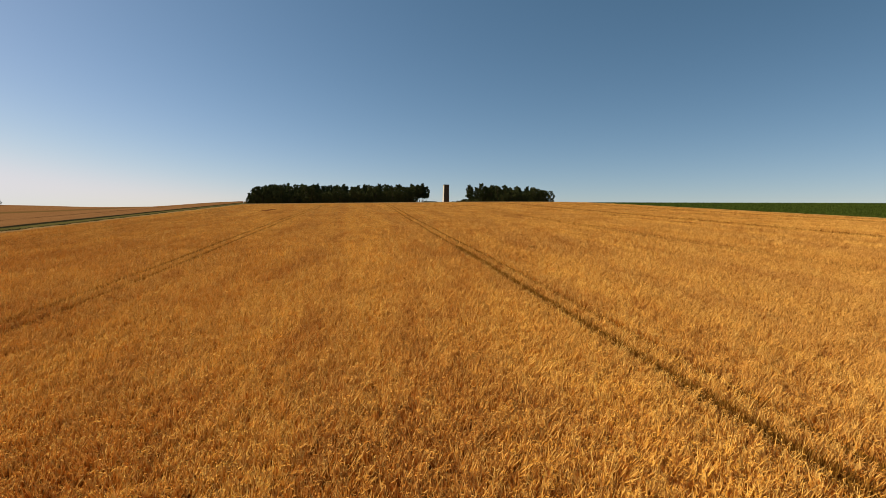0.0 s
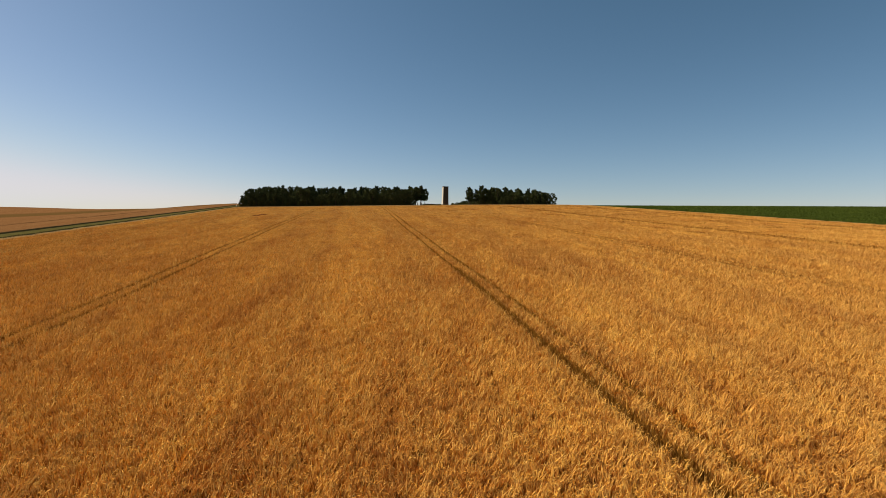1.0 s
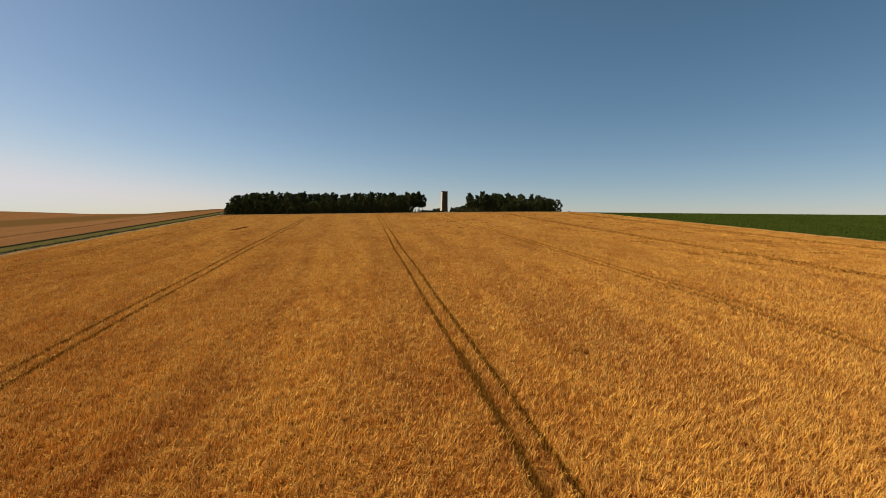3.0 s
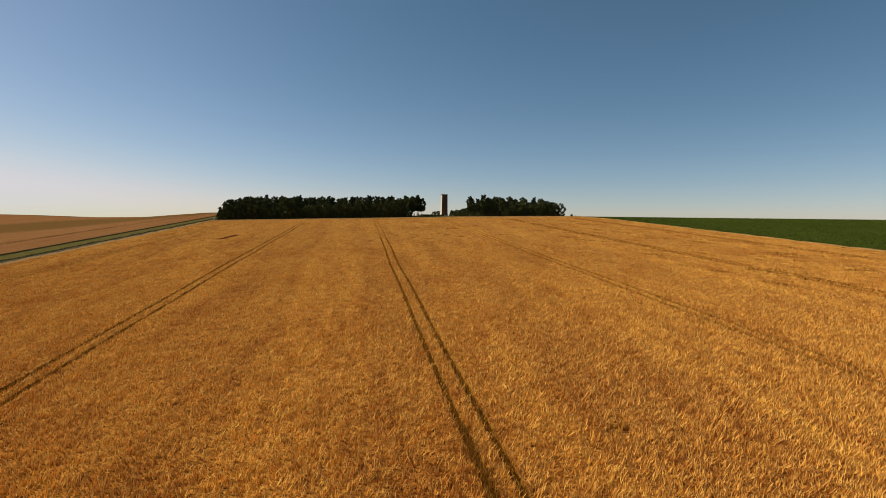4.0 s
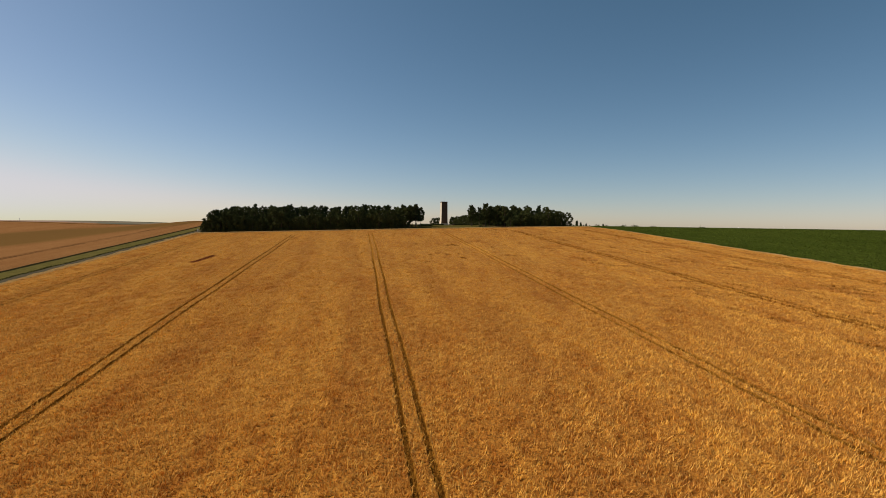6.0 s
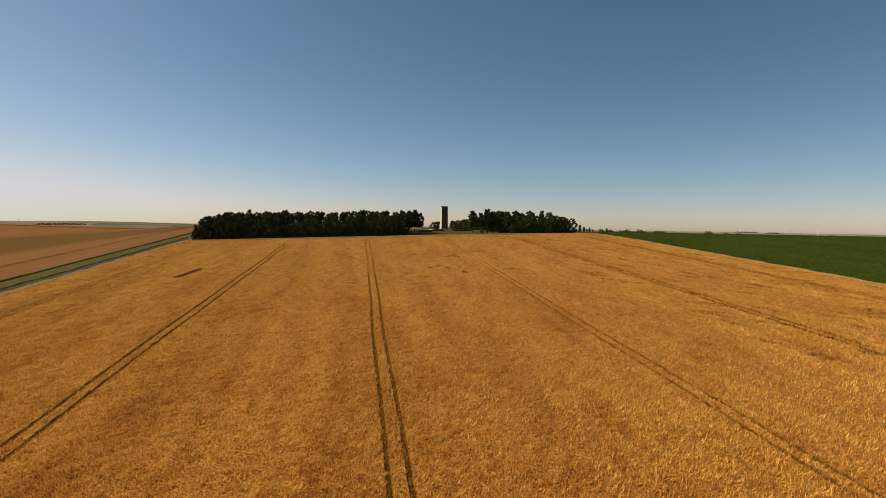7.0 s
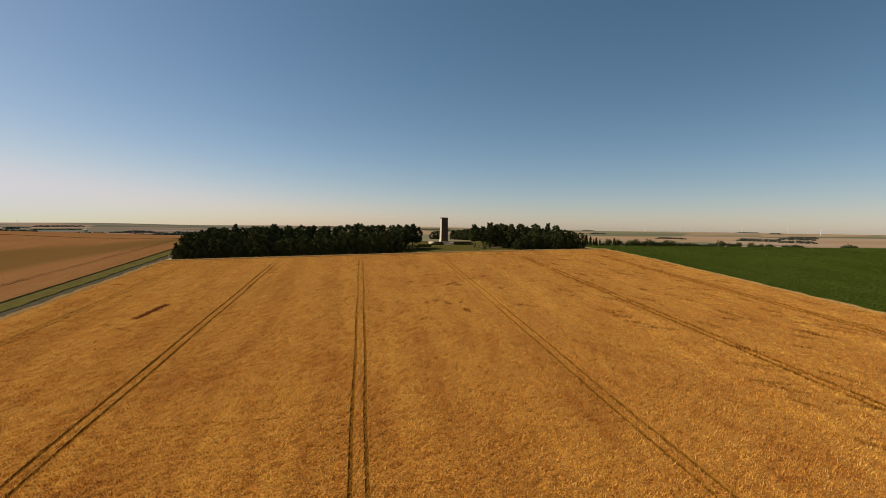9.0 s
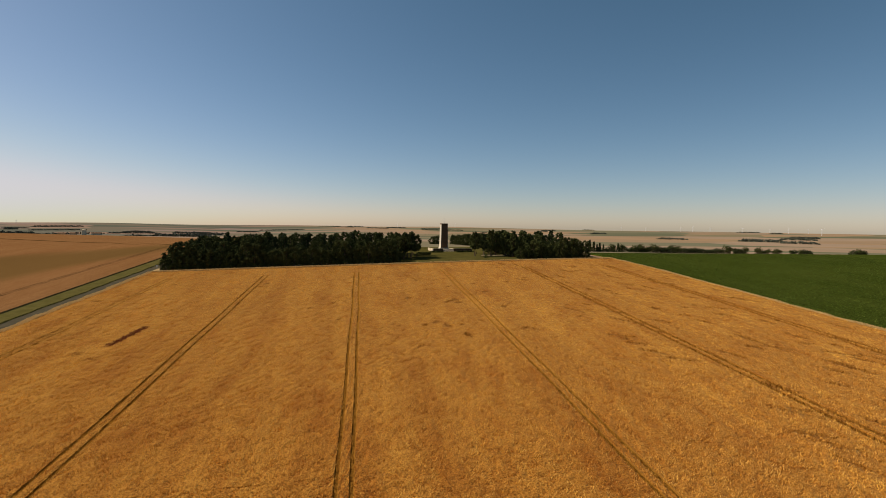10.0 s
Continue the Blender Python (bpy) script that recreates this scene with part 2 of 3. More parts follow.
# ---- mesh helpers ----
def mesh_of(name, verts, faces, mats, smooth=False, index=None):
    me = bpy.data.meshes.new(name)
    me.from_pydata([tuple(v) for v in verts], [], [tuple(f) for f in faces])
    for m in mats if isinstance(mats, (list, tuple)) else [mats]:
        me.materials.append(m)
    if index is not None:
        me.polygons.foreach_set("material_index", np.asarray(index, dtype=np.int32))
    if smooth:
        me.polygons.foreach_set("use_smooth", [True] * len(me.polygons))
    me.update()
    return me


def soup(name, co, size, material):
    """A mesh of loose polygons with the same number of corners; co: corners, one polygon after the other."""
    co = np.asarray(co, dtype=np.float32).reshape(-1, 3)
    n = len(co) // size
    me = bpy.data.meshes.new(name)
    me.vertices.add(len(co))
    me.vertices.foreach_set("co", co.ravel())
    me.loops.add(len(co))
    me.loops.foreach_set("vertex_index", np.arange(len(co), dtype=np.int32))
    me.polygons.add(n)
    me.polygons.foreach_set("loop_start", np.arange(0, len(co), size, dtype=np.int32))
    me.materials.append(material)
    me.update(calc_edges=True)
    me.validate()
    return me


def grid(name, xs, ys, z, mats, index=None, smooth=True):
    """A height sheet over the lines xs and ys; z: array [len(ys), len(xs)]."""
    nx, ny = len(xs), len(ys)
    X, Y = np.meshgrid(xs, ys)
    co = np.stack([X, Y, z], -1).reshape(-1, 3)
    i = (np.arange(ny - 1)[:, None] * nx + np.arange(nx - 1)[None, :]).ravel()
    quads = np.stack([i, i + 1, i + nx + 1, i + nx], -1)
    me = bpy.data.meshes.new(name)
    me.vertices.add(len(co))
    me.vertices.foreach_set("co", co.astype(np.float32).ravel())
    me.loops.add(quads.size)
    me.loops.foreach_set("vertex_index", quads.astype(np.int32).ravel())
    me.polygons.add(len(quads))
    me.polygons.foreach_set("loop_start", np.arange(0, quads.size, 4, dtype=np.int32))
    for m in mats:
        me.materials.append(m)
    if index is not None:
        me.polygons.foreach_set("material_index", np.asarray(index, dtype=np.int32).ravel())
    me.polygons.foreach_set("use_smooth", np.full(len(quads), smooth))
    me.update(calc_edges=True)
    return me


def set_attr(me, name, values):
    me.attributes.new(name, "FLOAT", "POINT").data.foreach_set("value", np.asarray(values, dtype=np.float32).ravel())


def part(name, bm, material, parent=None, label=""):
    me = bpy.data.meshes.new(name)
    bm.to_mesh(me)
    bm.free()
    me.materials.append(material)
    ob = new(name, me)
    ob.parent = parent
    return tagged(ob, label) if label else ob


def box(bm, x0, x1, y0, y1, z0, z1, bevel=0.0):
    vs = bmesh.ops.create_cube(bm, size=1, matrix=Matrix.Translation(((x0 + x1) / 2, (y0 + y1) / 2, (z0 + z1) / 2)) @ Matrix.Diagonal((x1 - x0, y1 - y0, z1 - z0, 1)))["verts"]
    if bevel:
        bmesh.ops.bevel(bm, geom=list({e for v in vs for e in v.link_edges}), offset=bevel, segments=2, affect="EDGES")
    return bm


def tube(bm, points, radii, sides=7):
    """A tapered limb through points."""
    rings = []
    for k, (p, r) in enumerate(zip(points, radii)):
        a, b = Vector(points[max(k - 1, 0)]), Vector(points[min(k + 1, len(points) - 1)])
        q = (b - a).to_track_quat("Z", "Y")
        rings.append([bm.verts.new(Vector(p) + q @ Vector((r * math.cos(2 * math.pi * i / sides), r * math.sin(2 * math.pi * i / sides), 0))) for i in range(sides)])
    for a, b in zip(rings, rings[1:]):
        for i in range(sides):
            bm.faces.new((a[i], a[(i + 1) % sides], b[(i + 1) % sides], b[i]))
    bm.faces.new(rings[-1])
    bm.faces.new(rings[0][::-1])
    return bm


def root(name, x, y, label, category, group="", sink=0.0):
    ob = new(name)
    ob.location = (x, y, ground_z(x, y) - sink)
    return tagged(ob, label, category, group)


# ---- ground ----
radii = np.concatenate([np.arange(0, 520, 6.5), 520 * (4790 / 520) ** (np.arange(0, 61) / 60)])
angles = np.linspace(0, 2 * math.pi, 361)[:-1]
RR, AA = np.meshgrid(radii[1:], angles, indexing="ij")
gx, gy = 40 + RR * np.cos(AA), 190 + RR * np.sin(AA)
verts = np.concatenate([[[40, 190, ground_z(40, 190)]], np.stack([gx, gy, soil_h(gx, gy)], -1).reshape(-1, 3)])
faces = [(0, 1 + i, 1 + (i + 1) % 360) for i in range(360)]
for k in range(len(radii) - 2):
    a, b = 1 + k * 360, 1 + (k + 1) * 360
    faces += [(a + i, b + i, b + (i + 1) % 360, a + (i + 1) % 360) for i in range(360)]
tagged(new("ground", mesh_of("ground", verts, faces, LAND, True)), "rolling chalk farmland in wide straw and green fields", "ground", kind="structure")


def sheet(name, x0, x1, y0, y1, lift, material, label, category, step=4.0, wobble=0.0, kind="structure"):
    """A thin sheet that follows the land, a few centimetres above it."""
    nx, ny = max(2, int((x1 - x0) / min(step, 2)) + 1), max(2, int((y1 - y0) / step) + 1)
    xs, ys = np.linspace(x0, x1, nx), np.linspace(y0, y1, ny)
    X, Y = np.meshgrid(xs, ys)
    me = grid(name, xs, ys, soil_h(X, Y) + lift, [material])
    if wobble:
        co = np.empty(len(me.vertices) * 3, dtype=np.float32)
        me.vertices.foreach_get("co", co)
        co = co.reshape(-1, 3)
        edge = np.where(np.isin(np.arange(len(co)) % nx, (0, nx - 1)), 1.0, 0.0)
        co[:, 0] += edge * wobble * np.random.uniform(-1, 1, len(co))
        me.vertices.foreach_set("co", co.ravel())
    return tagged(new(name, me), label, category, kind=kind)


# plan of the fields
FIELD_X0, FIELD_X1, FIELD_Y0, FIELD_Y1 = -71.7, 139.0, -140.0, 316.8
ROAD_X0, ROAD_X1 = -78.0, -73.8
BARLEY_X1 = -85.5
sheet("road", ROAD_X0, ROAD_X1, -260, 520, 0.06, ASPHALT, "narrow grey asphalt country road beside the wheat", "road")
sheet("verge", BARLEY_X1, ROAD_X0, -260, 520, 0.05, VERGE, "rough green grass verge along the road", "verge", wobble=0.25)
sheet("field_margin", ROAD_X1, FIELD_X0 + 0.5, -260, 330, 0.05, CHALK, "dry pale margin between road and wheat", "verge", wobble=0.2)
sheet("headland_track", -72.5, 141, 316.4, 320.6, 0.06, CHALK, "dry pale farm track along the end of the wheat", "track", wobble=0.3)
sheet("lawn", 30, 136, 320.8, 425, 0.13, LAWN, "mown green lawn round the stone monument", "lawn")
sheet("gravel_path", 79, 96, 341, 346.5, 0.17, GRAVEL, "pale gravel path under the trees by the lawn", "path", wobble=0.4)
sheet("beet_margin", 139.2, 140.6, -140, 345, 0.05, CROP_SIDE, "dry strawy margin between wheat and green crop", "track", wobble=0.2)

# ---- wheat ----
TRAMS = [14.4 + 36 * k for k in range(-2, 4)]
# relative track widths, set so that each looks right from the camera
SHOW_WIDTH = (0.75, 0.95, 1.05, 1.3, 1.6, 1.6)
GAUGE = 1.8
LODGED = [(-38.6, 217.5, 1.0, 8.5, -0.11), (45, 236, 1.7, 1.0, 0), (57, 228.6, 1.1, 1.5, 0), (37.4, 212, 0.8, 1.6, 0), (35, 215.6, 0.9, 1.2, 0), (24.1, 67.2, 0.7, 0.5, 0), (76, 123, 1.2, 1.6, 0.4), (103.5, 168, 0.8, 2.2, 0.3),
          (98.6, 217.7, 1.2, 1.6, 0), (-69.5, 308, 1.6, 0.8, 0), (-70.8, 300, 1.2, 0.8, 0), (-65, 260, 1.4, 0.7, 0)]
streak = random.Random(9)
for _ in range(150):
    LODGED.append((streak.uniform(74, 137), streak.uniform(105, 314), streak.uniform(0.4, 0.8), streak.uniform(1.0, 4.6), streak.uniform(0.1, 1.0)))
# beds along the right-hand tracks, added so these show from the camera
for wheel in (85.5, 87.3, 121.5, 123.3):
    for y in range(60, 296, 8):
        LODGED.append((wheel + streak.uniform(-0.12, 0.12), y + streak.uniform(-2, 2), streak.uniform(0.34, 0.55), streak.uniform(3.5, 6.0), 0))
for _ in range(26):
    LODGED.append((streak.uniform(-62, 125), streak.uniform(195, 305), streak.uniform(0.35, 0.6), streak.uniform(0.6, 1.7), streak.uniform(-1.2, 1.2)))
for _ in range(16):
    LODGED.append((streak.uniform(30, 60), streak.uniform(195, 275), streak.uniform(0.4, 1.0), streak.uniform(0.6, 1.8), streak.uniform(-1, 1)))


def lodged_at(X, Y):
    """0 to 1: how far the crop lies flat."""
    f = np.zeros_like(X)
    low, high = Y.min(), Y.max()
    for x, y, a, b, turn in LODGED:
        reach = 1.6 * max(a, b)
        if y + reach < low or y - reach > high:
            continue
        c, s = math.cos(turn), math.sin(turn)
        u, v = ((X - x) * c + (Y - y) * s) / a, (-(X - x) * s + (Y - y) * c) / b
        wav = 0.35 * np.sin(X * 2.1 + Y * 1.3) + 0.3 * np.sin(X * 0.9 - Y * 2.7)
        f = np.maximum(f, np.clip(1.6 - 1.2 * (u * u + v * v) - wav, 0, 1))
    return f


def rut_at(X):
    """Distance to the middle of the nearest wheel track, in units of that track's width as fitted to the camera's view.
    """
    d = np.full_like(X, 99.0)
    for t, show_width in zip(TRAMS, SHOW_WIDTH):
        for s in (-0.5, 0.5):
            d = np.minimum(d, np.abs(X - t - s * GAUGE) / show_width)
    return d


def weave(Y):
    return 0.18 * np.sin(Y / 31.0) + 0.08 * np.sin(Y / 9.0 + 1)


cols = set(np.round(np.arange(FIELD_X0, FIELD_X1 + 0.01, 0.9), 3))
for t in TRAMS:
    cols = {c for c in cols if abs(c - t) > GAUGE / 2 + 0.8}
    cols |= {t + s * GAUGE / 2 + d for s in (-1, 1) for d in (-0.58, -0.3, -0.19, 0.19, 0.3, 0.58)} | {t}
cols = np.array(sorted(cols))
lines = np.concatenate([np.arange(FIELD_Y0, 0, 4.0), np.arange(0, 150, 0.7), np.arange(150, FIELD_Y1 - 1, 1.2), [FIELD_Y1]])
X, Y = np.meshgrid(cols, lines)
flat = lodged_at(X, Y)
rng = np.random.default_rng(5)
deep = ((rut_at(X) < 0.21) & (Y < 297)).astype(float)
top = crop_h(X, Y) - np.interp(Y, (40, 110, 220), (0.4, 0.28, 0.16)) + rng.uniform(-0.1, 0.1, X.shape) * (1 - deep)
top -= 0.14 * deep + 0.16 * flat * (1 - deep)
rim = np.zeros_like(X)
rim[:, 0] = rim[:, -1] = rim[0, :] = rim[-1, :] = 1
top = np.where(rim > 0, soil_h(X, Y) - 0.02, top)
fi = np.zeros((len(lines) - 1, len(cols) - 1), dtype=np.int32)
fi[np.ix_(lines[:-1] < 297, rut_at((cols[:-1] + cols[1:]) / 2) < 0.27)] = 1
fi[:, 0] = fi[:, -1] = 2
fi[-1, :] = 2
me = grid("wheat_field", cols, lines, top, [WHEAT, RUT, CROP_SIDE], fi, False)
co = np.empty(len(me.vertices) * 3, dtype=np.float32)
me.vertices.foreach_get("co", co)
co = co.reshape(-1, 3)
co[:, 0] += weave(co[:, 1])
me.vertices.foreach_set("co", co.ravel())
set_attr(me, "lodged", 0.6 * flat)
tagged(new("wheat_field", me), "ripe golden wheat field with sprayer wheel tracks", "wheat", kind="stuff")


def ears(y0, y1, density, tall, wide):
    """Stalks and blades standing out of the canopy, over the strip of the field that opens out ahead of the walk, and the nodding heads of the near ones."""
    x0, x1 = max(FIELD_X0 + 0.5, -0.68 * y1 - 10), min(FIELD_X1 - 0.5, 1.3 * y1 + 10)
    n = int((x1 - x0) * (y1 - y0) * density)
    r = np.random.default_rng(int(y0 * 7 + 3))
    x, y = r.uniform(x0, x1, n), r.uniform(y0, y1, n)
    flat = lodged_at(x, y)
    keep = ((rut_at(x) > r.uniform(0.17, np.where(y < 90, 0.37, 0.31), n)) | (y > 297)) & (r.random(n) > flat * 1.05)
    fade = r.random(n)
    keep &= (x > -0.68 * y - 10 + 6.5 * fade) & (x < 1.3 * y + 10 - 6.5 * fade) & (y > 7 + 7 * r.random(n))
    x, y, flat = x[keep], y[keep], flat[keep]
    n = len(x)
    base = np.stack([x + weave(y), y, crop_h(x, y) - np.interp(y, (40, 110, 220), (0.44, 0.34, 0.24)) - 0.05 * flat], -1)
    ang = r.uniform(0, 2 * math.pi, n)
    half = np.stack([np.cos(ang), np.sin(ang), np.zeros(n)], -1) * (wide * r.uniform(0.6, 1.4, n) / 2)[:, None]
    # the crop stands in tussocks: each leans and grows its own way
    size = 0.3 + y0 / 400
    cx, cy = np.floor(x / size + 0.3 * np.sin(y * 2.1)), np.floor(y / size + 0.3 * np.sin(x * 1.7))
    own = [np.mod(np.sin(cx * a + cy * b) * 43758.55, 1.0) for a, b in ((12.99, 78.23), (39.35, 11.13), (73.16, 52.24))]
    lean = r.normal(0, 0.27, (n, 2)) + np.array([0.1, -0.07]) + 0.9 * (np.stack(own[:2], -1) - 0.5)
    ht = tall * r.uniform(0.68, 1.12, n) * (0.68 + 0.52 * own[2])
    tip = base + np.stack([lean[:, 0] * ht, lean[:, 1] * ht, ht], -1)
    stalks = np.stack([base - half * 1.25, base + half * 1.25, tip], 1)
    tone = np.clip(0.75 * own[2] + 0.4 * own[0] - 0.07, 0, 1)
    if y0 > 52:
        return [(stalks, tone)]
    few = r.random(n) < 0.6
    nod = r.normal(0, 1, (n, 2)) + np.array([0.5, -0.3])
    nod /= np.linalg.norm(nod, axis=1)[:, None] + 1e-6
    size = r.uniform(0.1, 0.2, n)
    end = tip + np.stack([nod[:, 0] * size * 0.7, nod[:, 1] * size * 0.7, r.uniform(-0.9, 0.75, n) * size], -1)
    neck = np.stack([-nod[:, 1], nod[:, 0], np.full(n, 0.6)], -1) * (wide * r.uniform(0.38, 0.7, n))[:, None]
    heads = np.stack([tip - neck * 0.5, tip + neck * 0.5, end], 1)
    return [(stalks, tone), (heads[few], tone[few])]


rows_of_ears = []
y_now = 7.0
while y_now < FIELD_Y1 - 1:
    y_next = min(y_now + 6.0, FIELD_Y1 - 0.5)
    d = float(np.interp(y_now, (7, 20, 40, 70, 110, 150, 210, 318), (200, 185, 98, 52, 36, 27, 16, 9)))
    w = float(np.interp(y_now, (7, 20, 40, 70, 110, 150, 210, 318), (0.056, 0.056, 0.06, 0.066, 0.068, 0.074, 0.095, 0.13)))
    tall = float(np.interp(y_now, (7, 40, 110, 220), (0.46, 0.48, 0.38, 0.27)))
    rows_of_ears += ears(y_now, y_next, d, tall, w)
    y_now = y_next
# thinner cover on the rest of the field
r = np.random.default_rng(77)
n = 200000
x, y = r.uniform(FIELD_X0 + 0.5, FIELD_X1 - 0.5, n), r.uniform(FIELD_Y0 + 1, 110, n)
off = (y < 14) | (x < -0.68 * y - 3.5) | (x > 1.3 * y + 3.5)
x, y = x[off & (rut_at(x) > 0.3)], y[off & (rut_at(x) > 0.3)]
n = len(x)
ang, tall = r.uniform(0, 6.28, n), r.uniform(0.34, 0.56, n)
base = np.stack([x + weave(y), y, crop_h(x, y) - 0.44], -1)
half = np.stack([np.cos(ang), np.sin(ang), np.zeros(n)], -1) * 0.1
rows_of_ears.append((np.stack([base - half, base + half, base + np.stack([r.normal(0, 0.13, n), r.normal(0, 0.13, n), tall], -1)], 1), r.random(n)))
me = soup("wheat_ears", np.concatenate([e for e, _ in rows_of_ears]), 3, EARS)
set_attr(me, "tone", np.repeat(np.concatenate([t for _, t in rows_of_ears]), 3))
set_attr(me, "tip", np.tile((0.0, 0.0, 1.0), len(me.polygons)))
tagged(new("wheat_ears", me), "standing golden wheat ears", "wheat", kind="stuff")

# dark weeds and broken straw stand in beaten-down patches; the straw imitates shade too
r = np.random.default_rng(19)
patches = []
for k, (x, y, a, b, turn) in enumerate(LODGED):
    n = int(a * b * (70 if k == 0 else 15)) + 8
    u, v = r.normal(0, 0.5, n) * a, r.uniform(-1, 1, n) * b * 0.95
    u += 0.35 * a * np.sin(v * 2.3 + k)
    px, py = x + u * math.cos(turn) - v * math.sin(turn), y + u * math.sin(turn) + v * math.cos(turn)
    ang, tall = r.uniform(0, 6.28, n), r.uniform(0.26, 0.5, n)
    base = np.stack([px + weave(py), py, crop_h(px, py) - 0.4], -1)
    half = np.stack([np.cos(ang), np.sin(ang), np.zeros(n)], -1) * r.uniform(0.04, 0.11, n)[:, None]
    tip = base + np.stack([r.normal(0, 0.16, n), r.normal(0, 0.16, n), tall], -1)
    patches.append(np.stack([base - half, base + half, tip + half * 0.7, tip - half * 0.7], 1))
DOCK = leaf_mat("reddish_brown_weeds", (0.14, 0.04, 0.018), (0.3, 0.1, 0.04), (0.2, 0.06, 0.025), 0.2)
BROKEN = leaf_mat("broken_straw", (0.22, 0.088, 0.014), (0.42, 0.19, 0.032), (0.3, 0.125, 0.02), 0.2)
tagged(new("dock_weeds", soup("dock_weeds", patches[0], 4, DOCK)), "long patch of reddish brown weeds in the wheat", "weeds", kind="stuff")
tagged(new("broken_straw", soup("broken_straw", np.concatenate(patches[1:]), 4, BROKEN)), "brown broken straw, toned as shade, in patches of the wheat", "straw", kind="stuff")

# grass and late green shoots in the wheel tracks
r = np.random.default_rng(21)
blades = []
for t in TRAMS:
    for side in (-0.5, 0.5):
        n = 6500
        y = 6 + 200 * r.random(n) ** 1.7
        x = t + side * GAUGE + r.uniform(-0.18, 0.18, n)
        ang, tall = r.uniform(0, 6.28, n), r.uniform(0.16, 0.42, n)
        base = np.stack([x + weave(y), y, crop_h(x, y) - 0.5], -1)
        half = np.stack([np.cos(ang), np.sin(ang), np.zeros(n)], -1) * (0.02 + np.minimum(y, 80) / 2600)[:, None]
        tip = base + np.stack([r.normal(0, 0.3, n) * tall, r.normal(0, 0.3, n) * tall, tall], -1)
        blades.append(np.stack([base - half, base + half, tip + half * 0.3, tip - half * 0.3], 1))
# a ranker growth along one wheel of the middle track
n = 7000
y = 8 + 62 * r.random(n) ** 1.3
x = 14.4 - 0.5 * GAUGE + r.normal(0, 0.24, n)
ang, tall = r.uniform(0, 6.28, n), r.uniform(0.2, 0.55, n)
base = np.stack([x + weave(y), y, crop_h(x, y) - 0.48], -1)
half = np.stack([np.cos(ang), np.sin(ang), np.zeros(n)], -1) * 0.028
tip = base + np.stack([r.normal(0, 0.3, n) * tall, r.normal(0, 0.3, n) * tall, tall], -1)
blades.append(np.stack([base - half, base + half, tip + half * 0.3, tip - half * 0.3], 1))
WEED = leaf_mat("track_weeds", (0.21, 0.092, 0.014), (0.32, 0.145, 0.021), (0.26, 0.117, 0.017), 0.25)
tagged(new("track_weeds", soup("track_weeds", np.concatenate(blades), 4, WEED)), "olive green grass growing in the wheel tracks", "grass", kind="stuff")

# bleached grass at the far end of the wheat
r = np.random.default_rng(23)
n = 20000
x, y = r.uniform(-72, 139, n), 316.9 + np.abs(r.normal(0, 0.8, n))
tall, ang = r.uniform(0.55, 1.0, n), r.uniform(0, 6.28, n)
base = np.stack([x, y, soil_h(x, y)], -1)
half = np.stack([np.cos(ang), np.sin(ang), np.zeros(n)], -1) * 0.14
tip = base + np.stack([r.normal(0, 0.15, n), r.normal(0, 0.15, n), tall], -1)
DRY = leaf_mat("bleached_grass", (0.54, 0.36, 0.15), (0.68, 0.48, 0.22), (0.61, 0.42, 0.19), 0.25)
tagged(new("dry_grass_strip", soup("dry_grass_strip", np.stack([base - half, base + half, tip + half * 0.5, tip - half * 0.5], 1), 4, DRY)), "bleached dry grass along the end of the wheat", "grass", kind="stuff")



def tufts(name, x0, x1, y0, y1, n, low, high, material, label, seed):
    """A ragged strip of standing grass."""
    r = np.random.default_rng(seed)
    x, y = r.uniform(x0, x1, n), r.uniform(y0, y1, n)
    x += 0.25 * np.sin(y / 7.0) + 0.2 * np.sin(y / 2.3)
    tall, ang = r.uniform(low, high, n) * (0.9 + 0.15 * np.sin(y / 5.1) * np.sin(y / 1.7)), r.uniform(0, 6.28, n)
    base = np.stack([x, y, soil_h(x, y)], -1)
    half = np.stack([np.cos(ang), np.sin(ang), np.zeros(n)], -1) * 0.06
    tip = base + np.stack([r.normal(0, 0.18, n), r.normal(0, 0.18, n), tall], -1)
    tagged(new(name, soup(name, np.stack([base - half, base + half, tip + half * 0.5, tip - half * 0.5], 1), 4, material)), label, "grass", kind="stuff")


tufts("roadside_grass", -73.3, -71.5, 40, 318, 30000, 0.58, 0.76, DRY, "bleached dry grass between road and wheat", 61)
tufts("field_edge_grass", 139.0, 140.3, 60, 322, 20000, 0.45, 0.68, DRY, "pale dry grass between wheat and beet", 62)
GRASS = leaf_mat("rough_grass", (0.05, 0.05, 0.014), (0.085, 0.08, 0.022), (0.07, 0.065, 0.018), 0.15)
tufts("verge_edge_grass", -78.3, -77.8, 60, 420, 9000, 0.15, 0.45, GRASS, "dark rough grass along the edge of the road", 63)

# ---- barley beyond the road ----
bx = np.concatenate([np.arange(-620, -200, 7.0), np.arange(-200, -104.2, 1.5), [-104.0, -103.6, -103.2, -102.2, -101.8, -101.4], np.arange(-100, BARLEY_X1 - 1, 1.5), [BARLEY_X1 - 0.35, BARLEY_X1]])
by = np.concatenate([np.arange(-200, 660, 4.0), np.arange(660, 1010, 10.0)])
X, Y = np.meshgrid(bx, by)
bz = soil_h(X, Y) + 0.62 + rng.uniform(-0.05, 0.05, X.shape)
bz[:, np.isin(bx, (-103.6, -101.8))] -= 0.22
bz[:, -2] -= 0.18
bz[:, -1] = soil_h(X[:, -1], Y[:, -1]) - 0.02
bi = np.zeros((len(by) - 1, len(bx) - 1), dtype=np.int32)
bi[:, -1] = 1
